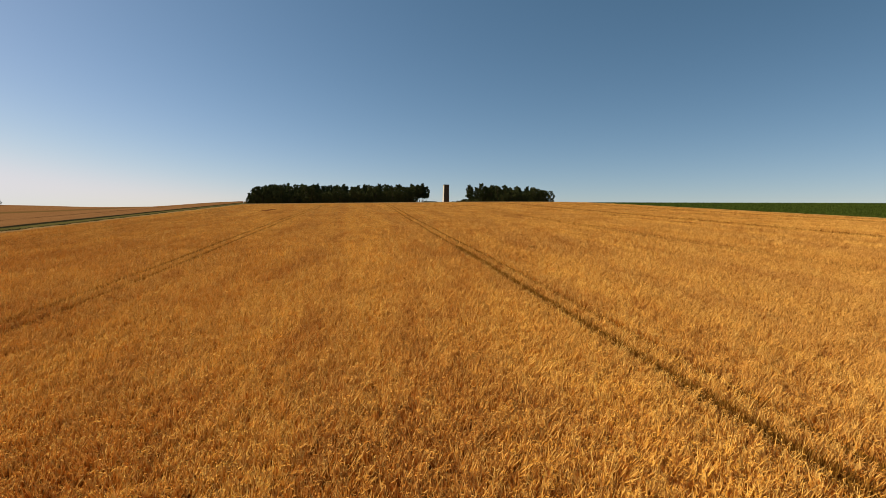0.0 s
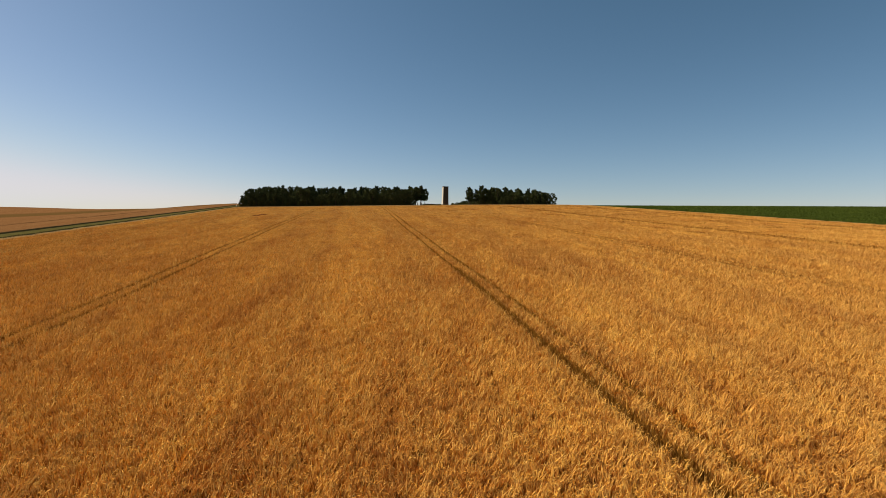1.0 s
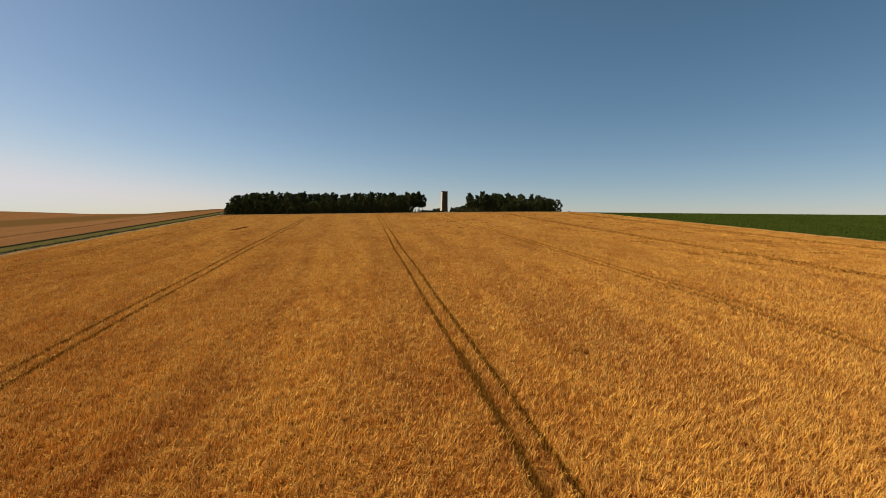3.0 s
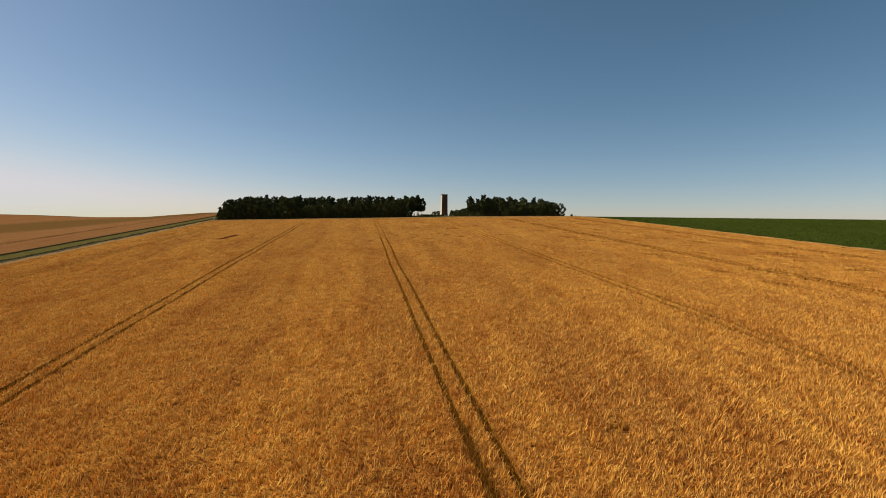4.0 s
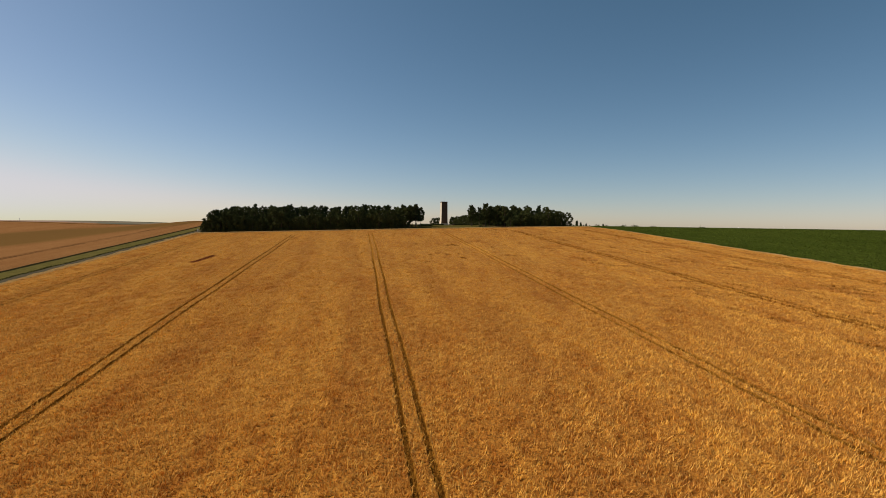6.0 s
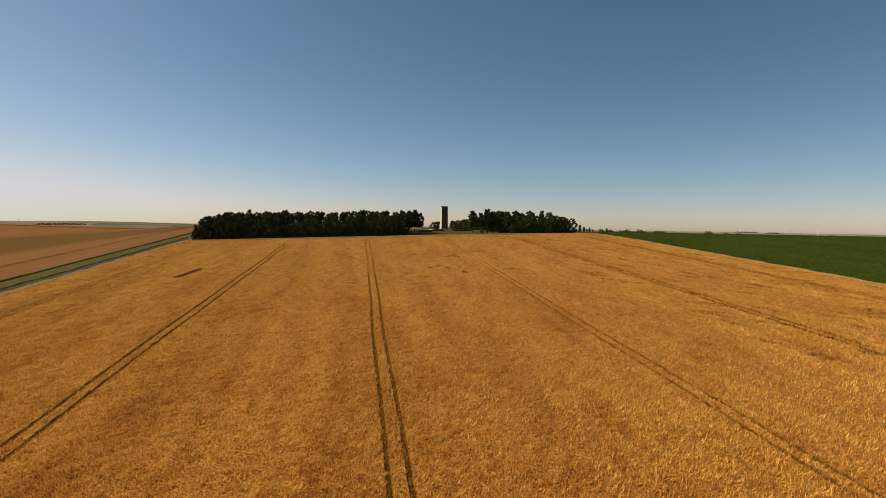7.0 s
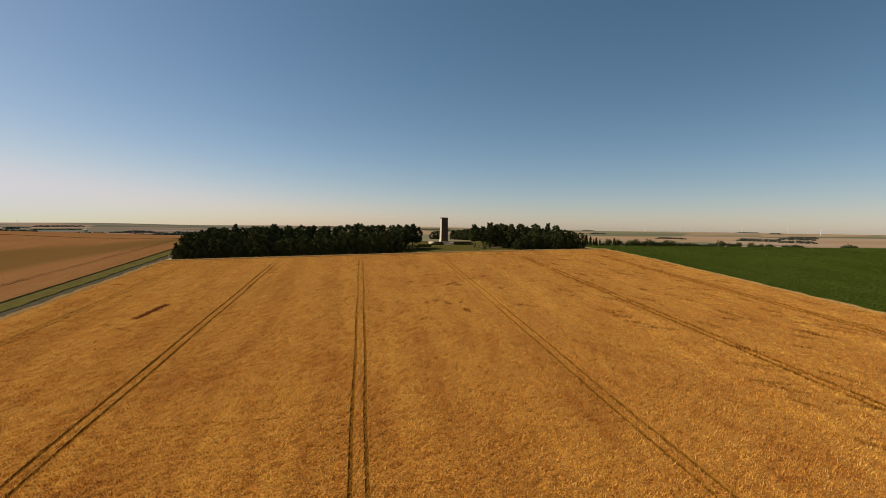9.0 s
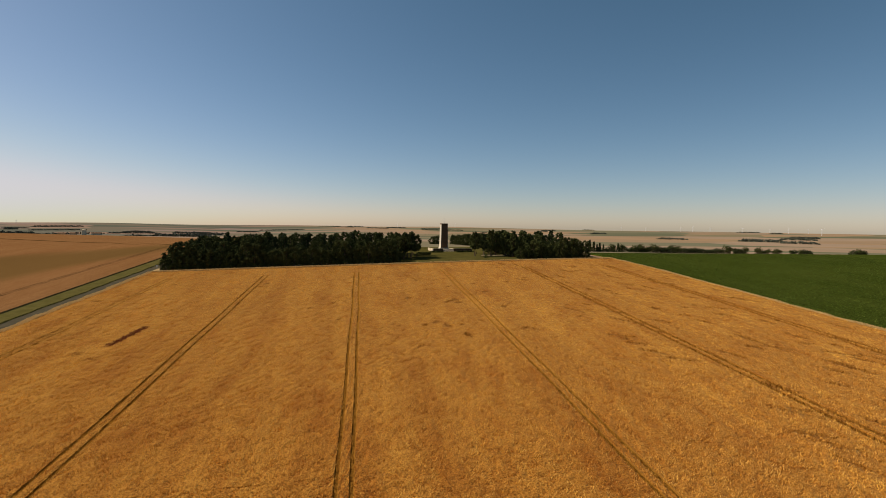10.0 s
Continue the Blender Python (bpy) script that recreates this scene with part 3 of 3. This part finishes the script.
me = grid("barley_field", bx, by, bz, [BARLEY, CROP_SIDE], bi, False)
wav = 3 * np.sin(X / 23) + 3 * np.sin(Y / 17 + X / 40)
near_edge = (X + 125) * -0.962 + (Y - 312) * 0.273 + wav
far_edge = (X + 203) * 0.817 - (Y - 434) * 0.577 + wav
set_attr(me, "lodged", np.zeros(X.size))
set_attr(me, "green", ease(-9, 16, near_edge) * ease(-10, 18, far_edge) * (1 - ease(410, 470, Y)) * 0.85)
tagged(new("barley_field", me), "ripe brown barley field beyond the road", "barley", kind="stuff")

# a weedy boundary that crosses the barley
bl = np.linspace(0, 1, 90)
bend_x = -95 - 330 * bl
bend_y = np.interp(-bend_x, (95, 100, 191, 261, 316, 425), (421, 428, 548, 592, 614, 650))
X = np.stack([bend_x, bend_x - 1.5], -1)
Y = np.stack([bend_y, bend_y + 2.4], -1)
co = np.stack([X, Y, soil_h(X, Y) + 0.9], -1).reshape(-1, 3)
foot = co - np.array([0, 0, 0.6])
co = np.concatenate([co, foot])
k = np.arange(89) * 2
faces = [f for i in k for f in ((i, i + 1, i + 3, i + 2), (i, i + 2, i + 182, i + 180), (i + 3, i + 1, i + 181, i + 183))]
tagged(new("field_boundary", mesh_of("field_boundary", co, faces, plain_mat("dry_dark_weeds", (0.085, 0.045, 0.014), (0.11, 0.06, 0.02)))), "dark weedy boundary strip across the barley", "grass strip", kind="stuff")

# ---- beet field ----
ex = np.concatenate([[141.0, 141.4], np.arange(142.5, 240, 1.5), np.arange(240, 470, 4.0)])
ey = np.arange(-140, 357, 2.0)
X, Y = np.meshgrid(ex, ey)
ez = soil_h(X, Y) + 0.42 + rng.uniform(-0.06, 0.06, X.shape)
ez[:, 0] = soil_h(X[:, 0], Y[:, 0]) - 0.02
ez[-1, :] = soil_h(X[-1, :], Y[-1, :]) - 0.02
me = grid("beet_field", ex, ey, ez, [BEET], None, False)
tagged(new("beet_field", me), "dense dark green beet field", "beet crop", kind="stuff")
r = np.random.default_rng(29)
n = 90000
x, y = 141.3 + 150 * r.random(n) ** 1.4, r.uniform(120, 355, n)
d = r.normal(0, 1, (n, 3)) * np.array([1, 1, 0.6])
d /= np.linalg.norm(d, axis=1)[:, None]
e = np.cross(d, r.normal(0, 1, (n, 3)))
e /= np.linalg.norm(e, axis=1)[:, None]
size = r.uniform(0.12, 0.26, n)[:, None]
p = np.stack([x, y, soil_h(x, y) + r.uniform(0.38, 0.6, n)], -1)
tagged(new("beet_leaves", soup("beet_leaves", np.stack([p - d * size, p + e * size * 0.5, p + d * size, p - e * size * 0.5], 1), 4, LEAF_BEET)), "broad green beet leaves", "beet crop", kind="stuff")


# ---- trees ----
def leaf_quads(centres, radii_, n, size, r, flatten=0.8):
    """n leaf sprays on and inside the clumps."""
    k = r.integers(0, len(centres), n)
    d = r.normal(0, 1, (n, 3))
    d /= np.linalg.norm(d, axis=1)[:, None]
    p = centres[k] + d * (radii_[k] * r.uniform(0.55, 1.08, n))[:, None] * np.array([1, 1, flatten])
    a = r.normal(0, 1, (n, 3))
    a /= np.linalg.norm(a, axis=1)[:, None]
    b = np.cross(a, d)
    b /= np.linalg.norm(b, axis=1)[:, None] + 1e-6
    s = size * r.uniform(0.6, 1.4, n)[:, None]
    return np.stack([p - a * s * 0.5, p + b * s * 0.35, p + a * s * 0.6, p - b * s * 0.35], 1)


def tree(kind, seed, height, spread, clear, x, y, label, group, leaves=1200):
    """kind: pine, broad or spire. clear: bare height of the trunk."""
    r = np.random.default_rng(seed)
    t = root("tree", x, y, label, "tree", group, 0.15)
    bm = bmesh.new()
    bend = r.uniform(-0.3, 0.3, 2)
    steps = 6
    pts = [(bend[0] * math.sin(k * 1.1), bend[1] * math.sin(k * 0.9), height * 0.9 * k / steps) for k in range(steps + 1)]
    r0 = 0.02 * height
    tube(bm, pts, [r0 * (1.25 - k / steps) if k else r0 * 1.6 for k in range(steps)] + [0.03])
    centres, rads = [], []
    n = 46 if kind != "spire" else 30
    for k in range(n):
        f = (k + r.uniform(0, 0.8)) / n
        z = clear + (height - clear) * f
        if kind == "pine":
            wide = spread * (0.55 + 0.5 * math.sin(math.pi * min(1, f * 0.95 + 0.12))) * (1.15 - 0.55 * f)
        elif kind == "broad":
            wide = spread * math.sin(math.pi * (0.16 + 0.78 * f)) ** 0.7
        else:
            wide = spread * (1.03 - f) ** 0.8
        a = k * 2.4 + r.uniform(-0.6, 0.6)
        reach = wide * r.uniform(0.35, 0.85)
        c = np.array([math.cos(a) * reach, math.sin(a) * reach, z])
        centres.append(c)
        rads.append(max(0.5, spread * (0.3 if kind != "spire" else 0.27) * r.uniform(0.7, 1.25) * (1.1 - 0.5 * f)))
        if k % 5 == 0:
            base = np.array([0, 0, max(clear * 0.6, z - reach * 0.6)])
            tube(bm, [base, base * 0.45 + c * 0.55 + [0, 0, -0.1], c], [r0 * 0.38, r0 * 0.22, 0.02], 5)
    part("trunk", bm, BARK, t, "rough brown bark")
    cs, rs = np.array(centres), np.array(rads)
    q = np.concatenate([leaf_quads(cs, rs * 0.55, leaves // 2, 1.0, r), leaf_quads(cs, rs, leaves, 0.52 if kind != "spire" else 0.5, r)])
    me = soup("crown", q, 4, LEAF_PINE if kind != "broad" else LEAF_BROAD)
    crown = new("crown", me)
    crown.parent = t
    return t


def bush(seed, height, spread, x, y, label, group, mat=None, leaves=520, size=0.62):
    r = np.random.default_rng(seed)
    t = root("bush", x, y, label, "bush", group, 0.1)
    bm = bmesh.new()
    cs, rs = [], []
    for k in range(9):
        a, f = k * 2.4, r.uniform(0.06, 0.7)
        c = np.array([math.cos(a) * spread * r.uniform(0.1, 0.6), math.sin(a) * spread * r.uniform(0.1, 0.6), height * f])
        cs.append(c)
        rs.append(height * 0.36 * r.uniform(0.7, 1.2))
        tube(bm, [(c[0] * 0.1, c[1] * 0.1, 0), tuple(c * 0.6), tuple(c)], [0.06, 0.045, 0.015], 5)
    part("stem", bm, BARK, t, "thin brown stems")
    crown = new("crown", soup("crown", leaf_quads(np.array(cs), np.array(rs), leaves, size, r), 4, mat or LEAF_BROAD))
    crown.parent = t
    return t


PINE, BROAD = "dark green pine in the dense wood", "green broadleaf tree in the dense wood"
W1, W2, W3 = "trees of the wide wood", "trees of the wood beside the monument", "trees behind the monument"
stock = [tree("pine", 11, 13.0, 3.9, 1.8, -60, 345, PINE, W1), tree("pine", 12, 14.0, 3.5, 2.5, -50, 352, PINE, W1), tree("broad", 13, 11.5, 4.9, 0.6, -66, 331, BROAD, W1),
         tree("broad", 14, 13.0, 5.2, 0.9, -40, 345, BROAD, W1), tree("spire", 15, 13.6, 3.0, 1.2, -30, 352, "dark green spruce in the dense wood", W1), tree("broad", 16, 9.0, 4.6, -0.4, -55, 328, BROAD, W1),
         tree("broad", 17, 12.6, 3.5, 4.2, 41.5, 343, "dark tree with a bare trunk on the lawn", W3),
         tree("pine", 18, 13.4, 3.0, 4.2, 41.2, 339, "dark pine with a bare trunk on the lawn", W3)]


def plant(src, x, y, scale, group, label=""):
    c = copy_thing(src, pose(x, y, ground_z(x, y) - 0.15, 0, 0, random.uniform(0, 360)))
    c.scale = (scale * random.uniform(0.92, 1.12),) * 2 + (scale,)
    return tagged(c, label, group=group)


def wood(x0, x1, y0, y1, gap, group, seed, low_side=None):
    """Trees in a block: low leafy ones along the open edges, taller pines inside."""
    rnd = random.Random(seed)
    placed = []
    for _ in range(5000):
        x, y = rnd.uniform(x0, x1), rnd.uniform(y0, y1)
        if all((x - a) ** 2 + (y - b) ** 2 > gap * gap for a, b in placed):
            placed.append((x, y))
    for x, y in placed:
        front = y - y0 < 5.5
        side = low_side and abs(x - low_side) < 6
        src = rnd.choice((stock[2], stock[5], stock[5])) if front or side else rnd.choice((stock[0], stock[3], stock[3], stock[3], stock[2], stock[0], stock[1] if x - x0 > 30 else stock[2]))
        plant(src, x, y, rnd.uniform(0.8, 0.97) * (0.9 if side else 1), group)


wood(-67, 35, 329, 366, 5.6, W1, 4, -67)
wood(92, 131, 331, 366, 5.8, W2, 5, 131)
edge = random.Random(6)
for x0, x1, y0, group in ((-69.5, 34.5, 325.5, W1), (95, 133.5, 327.5, W2)):
    x = x0
    while x < x1:
        plant(stock[edge.choice((2, 5, 5))], x, y0 + edge.uniform(-0.8, 1.2), edge.uniform(0.72, 1.0) * (0.8 if x - x0 < 4 or x1 - x < 4 else 1), group)
        x += edge.uniform(3.0, 4.6)
# the full, rounded end of the wide wood beside the road
for x, y, k, sc in ((-66.5, 328, 5, 1.15), (-64.5, 333, 2, 1.0), (-61, 337, 3, 0.93), (-60, 329, 2, 0.95), (-57, 342, 3, 0.98), (-54, 332, 3, 0.9), (-50, 338, 3, 0.98), (-46, 331, 2, 1.0), (-43, 340, 3, 0.98), (-38, 333, 3, 0.9), (-31, 336, 3, 0.97)):
    plant(stock[k], x, y, sc, W1)
# open trees with bare trunks on the lawn
for x, y, k, sc in ((34.5, 341, 6, 1.02), (37.2, 336, 6, 0.92), (38.4, 345, 6, 1.0), (39.6, 342, 7, 0.9), (44.6, 344, 6, 0.9), (43.5, 352, 7, 0.86), (75.2, 342, 6, 1.0), (78.2, 352, 6, 0.86), (83.4, 340, 6, 1.08), (81.5, 348, 7, 0.85), (87, 345, 6, 0.96), (90.5, 339, 6, 1.0), (93.5, 335, 6, 0.95), (86, 356, 3, 0.8)):
    plant(stock[k], x, y, sc, W3)
# the row behind the terrace
rnd = random.Random(14)
behind = [(73, 483, 5, 5.4), (76.5, 487, 5, 5.9), (79, 490, 2, 6.2)]
# from beside the tower round to the wood, the trees grow taller and come nearer
for k in range(34):
    f = k / 33
    behind.append((90 + 16 * math.sin(f * 2.2) - 2 * f, 486 - 112 * f + rnd.uniform(-3, 3), rnd.choice((2, 3, 5)), 6.4 + 4.4 * f + rnd.uniform(-0.5, 0.7)))
for x, y, k, tall in behind:
    sc = 1.12 * tall / {2: 11.5, 3: 13.0, 5: 9.0}[k]
    plant(stock[k], x, y, sc, W3, "leafy dark green tree behind the stone terrace" if k in (2, 3, 5) else "dark green pine behind the stone terrace")

# ---- monument ----
TX, TY, TZ = 67.7, 397.0, 26.0
mon = new("monument")
mon.location, mon.rotation_euler = (TX, TY, TZ), (0, 0, radians(5))
tagged(mon, "square limestone memorial tower, shade-toned with sun-toned sides", "monument")


def prism(bm, w0, w1, z0, z1):
    vs = [bm.verts.new((sx * w, sy * w, z)) for w, z in ((w0, z0), (w1, z1)) for sx, sy in ((-1, -1), (1, -1), (1, 1), (-1, 1))]
    for f in ((0, 1, 5, 4), (1, 2, 6, 5), (2, 3, 7, 6), (3, 0, 4, 7), (4, 5, 6, 7), (3, 2, 1, 0)):
        bm.faces.new([vs[i] for i in f])
    bmesh.ops.bevel(bm, geom=[e for e in bm.edges], offset=0.05, segments=1, affect="EDGES")
    return bm


part("shaft", prism(bmesh.new(), 2.2, 1.98, 1.0, 16.5), STONE, mon)
# both side faces coloured as the sun lights the left one
for side in (-1, 1):
    bm = bmesh.new()
    vs = [bm.verts.new((side * (w + d), sy * (w - 0.05), z)) for w, z in ((2.75, 1.0), (2.32, 2.4), (2.16, 5.0), (1.99, 16.45)) for d in (-0.2, 0.06) for sy in (-1, 1)]
    for k in range(3):
        i = 4 * k
        for f in ((i, i + 1, i + 5, i + 4), (i + 2, i + 6, i + 7, i + 3), (i, i + 4, i + 6, i + 2), (i + 1, i + 3, i + 7, i + 5)):
            bm.faces.new([vs[j] for j in f])
    bm.faces.new([vs[j] for j in (0, 2, 3, 1)])
    bm.faces.new([vs[j] for j in (12, 13, 15, 14)])
    bmesh.ops.recalc_face_normals(bm, faces=bm.faces)
    part("sun_toned_side", bm, STONE_SUN, mon, "limestone side in a sunlit tone that flares at the foot")
part("cap", prism(bmesh.new(), 2.1, 2.1, 16.5, 17.1), STONE, mon, "plain stone cap course")
part("plinth", prism(bmesh.new(), 2.7, 2.5, 1.0, 1.9), STONE_PALE, mon, "pale stone plinth")
part("lightning_rod", tube(bmesh.new(), [(0.6, 0.4, 17.1), (0.6, 0.4, 20.4)], [0.06, 0.03], 6), METAL, mon, "thin metal rod")
terrace = part("terrace", box(bmesh.new(), -7.8, 17.0, -5.5, 8, -1.8, 1.0, 0.06), STONE_PALE, mon, "pale stone terrace")
for x0, x1 in ((-7.8, -1.8), (5.0, 17.0)):
    part("parapet", box(bmesh.new(), x0, x1, -5.9, -5.4, -1.8, 1.5, 0.04), STONE, terrace, "low stone parapet wall")
    part("coping", box(bmesh.new(), x0 - 0.1, x1 + 0.1, -6.0, -5.3, 1.5, 1.66, 0.03), STONE_PALE, terrace, "pale coping stones")
part("side_wall", box(bmesh.new(), -8.3, -7.8, -5.4, 8, -1.8, 1.5, 0.04), STONE_PALE, terrace, "low stone side wall")
for k in range(6):
    part("step", box(bmesh.new(), -1.7, 4.9, -5.5 - 0.36 * (6 - k), -5.5 - 0.36 * (5 - k) + 0.0, -1.8, -0.2 + 0.17 * k, 0.02), STONE_PALE, terrace)


def hedge(x0, x1, y0, height, label):
    """A clipped hedge."""
    t = root("hedge", (x0 + x1) / 2, y0, label, "hedge", "clipped hedges on the lawn", 0.05)
    r = np.random.default_rng(int(x0 * 10))
    n = int((x1 - x0) * 130)
    p = np.stack([r.uniform(-(x1 - x0) / 2, (x1 - x0) / 2, n), r.uniform(-0.5, 0.5, n), r.uniform(0.02, height, n)], -1)
    a, b = r.normal(0, 0.14, (n, 3)), r.normal(0, 0.09, (n, 3))
    crown = new("foliage", soup("foliage", np.stack([p - a, p + b, p + a, p - b], 1), 4, LEAF_BROAD))
    crown.parent = t
    return t


for x0, x1, y0 in ((43.5, 52.5, 348), (46.5, 54, 357), (55, 62.5, 366), (70, 80, 366)):
    hedge(x0, x1, y0, 1.1, "low dark clipped hedge on the lawn")

bush(51, 2.2, 1.4, 78.5, 333, "small round green bush on the lawn", "", None, 300, 0.35)

# ---- bushes along the far edge of the beet field ----
HG = "bushes along the far edge of the green field"
hb = [bush(31, 5.4, 3.6, 178, 446, "dark green field bush behind the crop", HG), bush(32, 4.2, 4.2, 187, 447, "dark green field bush behind the crop", HG, LEAF_PINE)]
sp = tree("spire", 33, 7.0, 1.7, 0.3, 200, 449, "small dark spruce in the field hedge", HG, 500)
rnd = random.Random(8)
for x in np.concatenate([np.arange(174, 290, 2.9), np.arange(290, 430, 3.8)]):
    if (322 < x < 330) or (354 < x < 366) or (380 < x < 418):
        continue
    y = 450 - (x - 171) * 0.06 + rnd.uniform(-2, 2)
    src = sp if rnd.random() < (0.4 if x < 222 else 0.0) else rnd.choice(hb)
    plant(src, x + rnd.uniform(-1, 1), y, rnd.uniform(0.75, 1.35), HG)
lone = tree("broad", 41, 9.5, 4.4, 0.6, -330, 512, "lone dark broadleaf tree on the crest", "", 900)

# ---- road sign ----
sg = root("road_sign", -73.3, 327, "small white road sign on a steel post", "sign")
part("post", tube(bmesh.new(), [(0, 0, -0.2), (0, 0, 1.9)], [0.04, 0.04], 8), METAL, sg, "grey steel post")
part("plate", box(bmesh.new(), -0.35, 0.35, -0.06, -0.03, 1.25, 1.95, 0.01), WHITE, sg, "white painted plate")


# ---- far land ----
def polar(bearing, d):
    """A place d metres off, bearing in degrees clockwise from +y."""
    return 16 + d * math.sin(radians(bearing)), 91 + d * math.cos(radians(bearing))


def far_wood(name, b0, b1, d, depth, tall, seed, label):
    """A distant belt of trees, too far to count."""
    r = np.random.default_rng(seed)
    width = d * radians(b1 - b0)
    n = int(width * 0.9 + 30)
    b = np.radians(r.uniform(b0, b1, n))
    dd = d + r.uniform(0, depth, n)
    x, y = 16 + dd * np.sin(b), 91 + dd * np.cos(b)
    edge = np.clip(np.minimum(b - math.radians(b0), math.radians(b1) - b) * d / 14, 0.3, 1)
    c = np.stack([x, y, soil_h(x, y) + tall * edge * r.uniform(0.1, 0.75, n)], -1)
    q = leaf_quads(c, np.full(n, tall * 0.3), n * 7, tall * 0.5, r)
    tagged(new(name, soup(name, q, 4, LEAF_HAZE)), label, "woodland", kind="stuff")


far_rnd = random.Random(12)
belts = [(-33.4, -29.8, 1350, 40, 8), (-29.6, -27.8, 1420, 30, 5), (-23.6, -21.2, 1460, 40, 6), (-21.3, -15.5, 1320, 40, 8), (-32.6, -30.2, 2300, 50, 11), (-29.6, -25.0, 2400, 40, 7), (-24.8, -20.5, 2450, 40, 8), (-19.5, -14.5, 2100, 40, 9), (40.5, 44.5, 1900, 70, 10), (44, 47, 1750, 50, 8), (33, 36, 1900, 40, 7)]
for _ in range(26):
    b0 = far_rnd.uniform(-33, 51)
    belts.append((b0, b0 + far_rnd.uniform(0.8, 5.0), far_rnd.uniform(2500, 3500 if b0 < -8 else 4600), far_rnd.uniform(20, 80), far_rnd.uniform(6, 10)))
for sd, (b0, b1, d, dep, tall) in enumerate(belts):
    far_wood("far_woodland", b0, b1, d, dep, tall, sd, "distant dark belt of woodland between fields")


TURBINE = plain_mat("turbine_paint", (0.74, 0.74, 0.74), (0.8, 0.8, 0.8), 0.2, 0.5, 0.02)


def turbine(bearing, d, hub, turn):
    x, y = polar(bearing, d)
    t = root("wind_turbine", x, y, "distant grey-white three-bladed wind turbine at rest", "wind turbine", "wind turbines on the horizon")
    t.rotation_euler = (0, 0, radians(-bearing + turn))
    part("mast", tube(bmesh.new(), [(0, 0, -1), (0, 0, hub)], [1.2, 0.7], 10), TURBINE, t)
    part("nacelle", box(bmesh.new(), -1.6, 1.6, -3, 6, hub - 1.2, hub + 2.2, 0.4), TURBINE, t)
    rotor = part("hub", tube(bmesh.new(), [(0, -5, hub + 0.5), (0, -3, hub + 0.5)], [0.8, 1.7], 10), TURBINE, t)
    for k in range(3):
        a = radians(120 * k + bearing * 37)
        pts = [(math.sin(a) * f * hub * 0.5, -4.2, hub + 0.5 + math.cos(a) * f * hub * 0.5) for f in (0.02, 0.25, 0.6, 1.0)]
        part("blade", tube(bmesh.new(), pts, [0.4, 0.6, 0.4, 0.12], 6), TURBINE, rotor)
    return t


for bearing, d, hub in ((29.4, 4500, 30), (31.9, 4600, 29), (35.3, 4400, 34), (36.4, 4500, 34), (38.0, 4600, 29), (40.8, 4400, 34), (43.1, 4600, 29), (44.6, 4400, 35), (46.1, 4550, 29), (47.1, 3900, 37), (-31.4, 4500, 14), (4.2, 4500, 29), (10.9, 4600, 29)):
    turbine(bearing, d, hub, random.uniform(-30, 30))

# a farm with its silo, far off beyond the barley
fx, fy = polar(-26.6, 2250)
silo = root("grain_silo", fx, fy, "distant pale beige grain silo", "silo")
part("bin", tube(bmesh.new(), [(0, 0, -1), (0, 0, 18)], [8, 8], 16), STONE_PALE, silo)
part("roof", tube(bmesh.new(), [(0, 0, 18), (0, 0, 22)], [8.3, 0.8], 16), STONE_PALE, silo)
for k, (bb, w) in enumerate(((-28.2, 26), (-27.4, 18), (-25.6, 30))):
    bxx, byy = polar(bb, 2260)
    brn = root("barn", bxx, byy, "distant low farm barn with a pitched roof", "barn", "barns of the far farm")
    part("wall", box(bmesh.new(), -w / 2, w / 2, -7, 7, -1, 5.5), STONE_PALE, brn)
    bm = bmesh.new()
    vs = [bm.verts.new(p) for p in ((-w / 2 - 0.5, -7.6, 5.4), (w / 2 + 0.5, -7.6, 5.4), (w / 2 + 0.5, 7.6, 5.4), (-w / 2 - 0.5, 7.6, 5.4), (-w / 2 - 0.5, 0, 9.2), (w / 2 + 0.5, 0, 9.2))]
    for f in ((0, 1, 5, 4), (2, 3, 4, 5), (0, 4, 3), (1, 2, 5), (3, 2, 1, 0)):
        bm.faces.new([vs[i] for i in f])
    part("roof", bm, STONE, brn, "brown tiled roof")
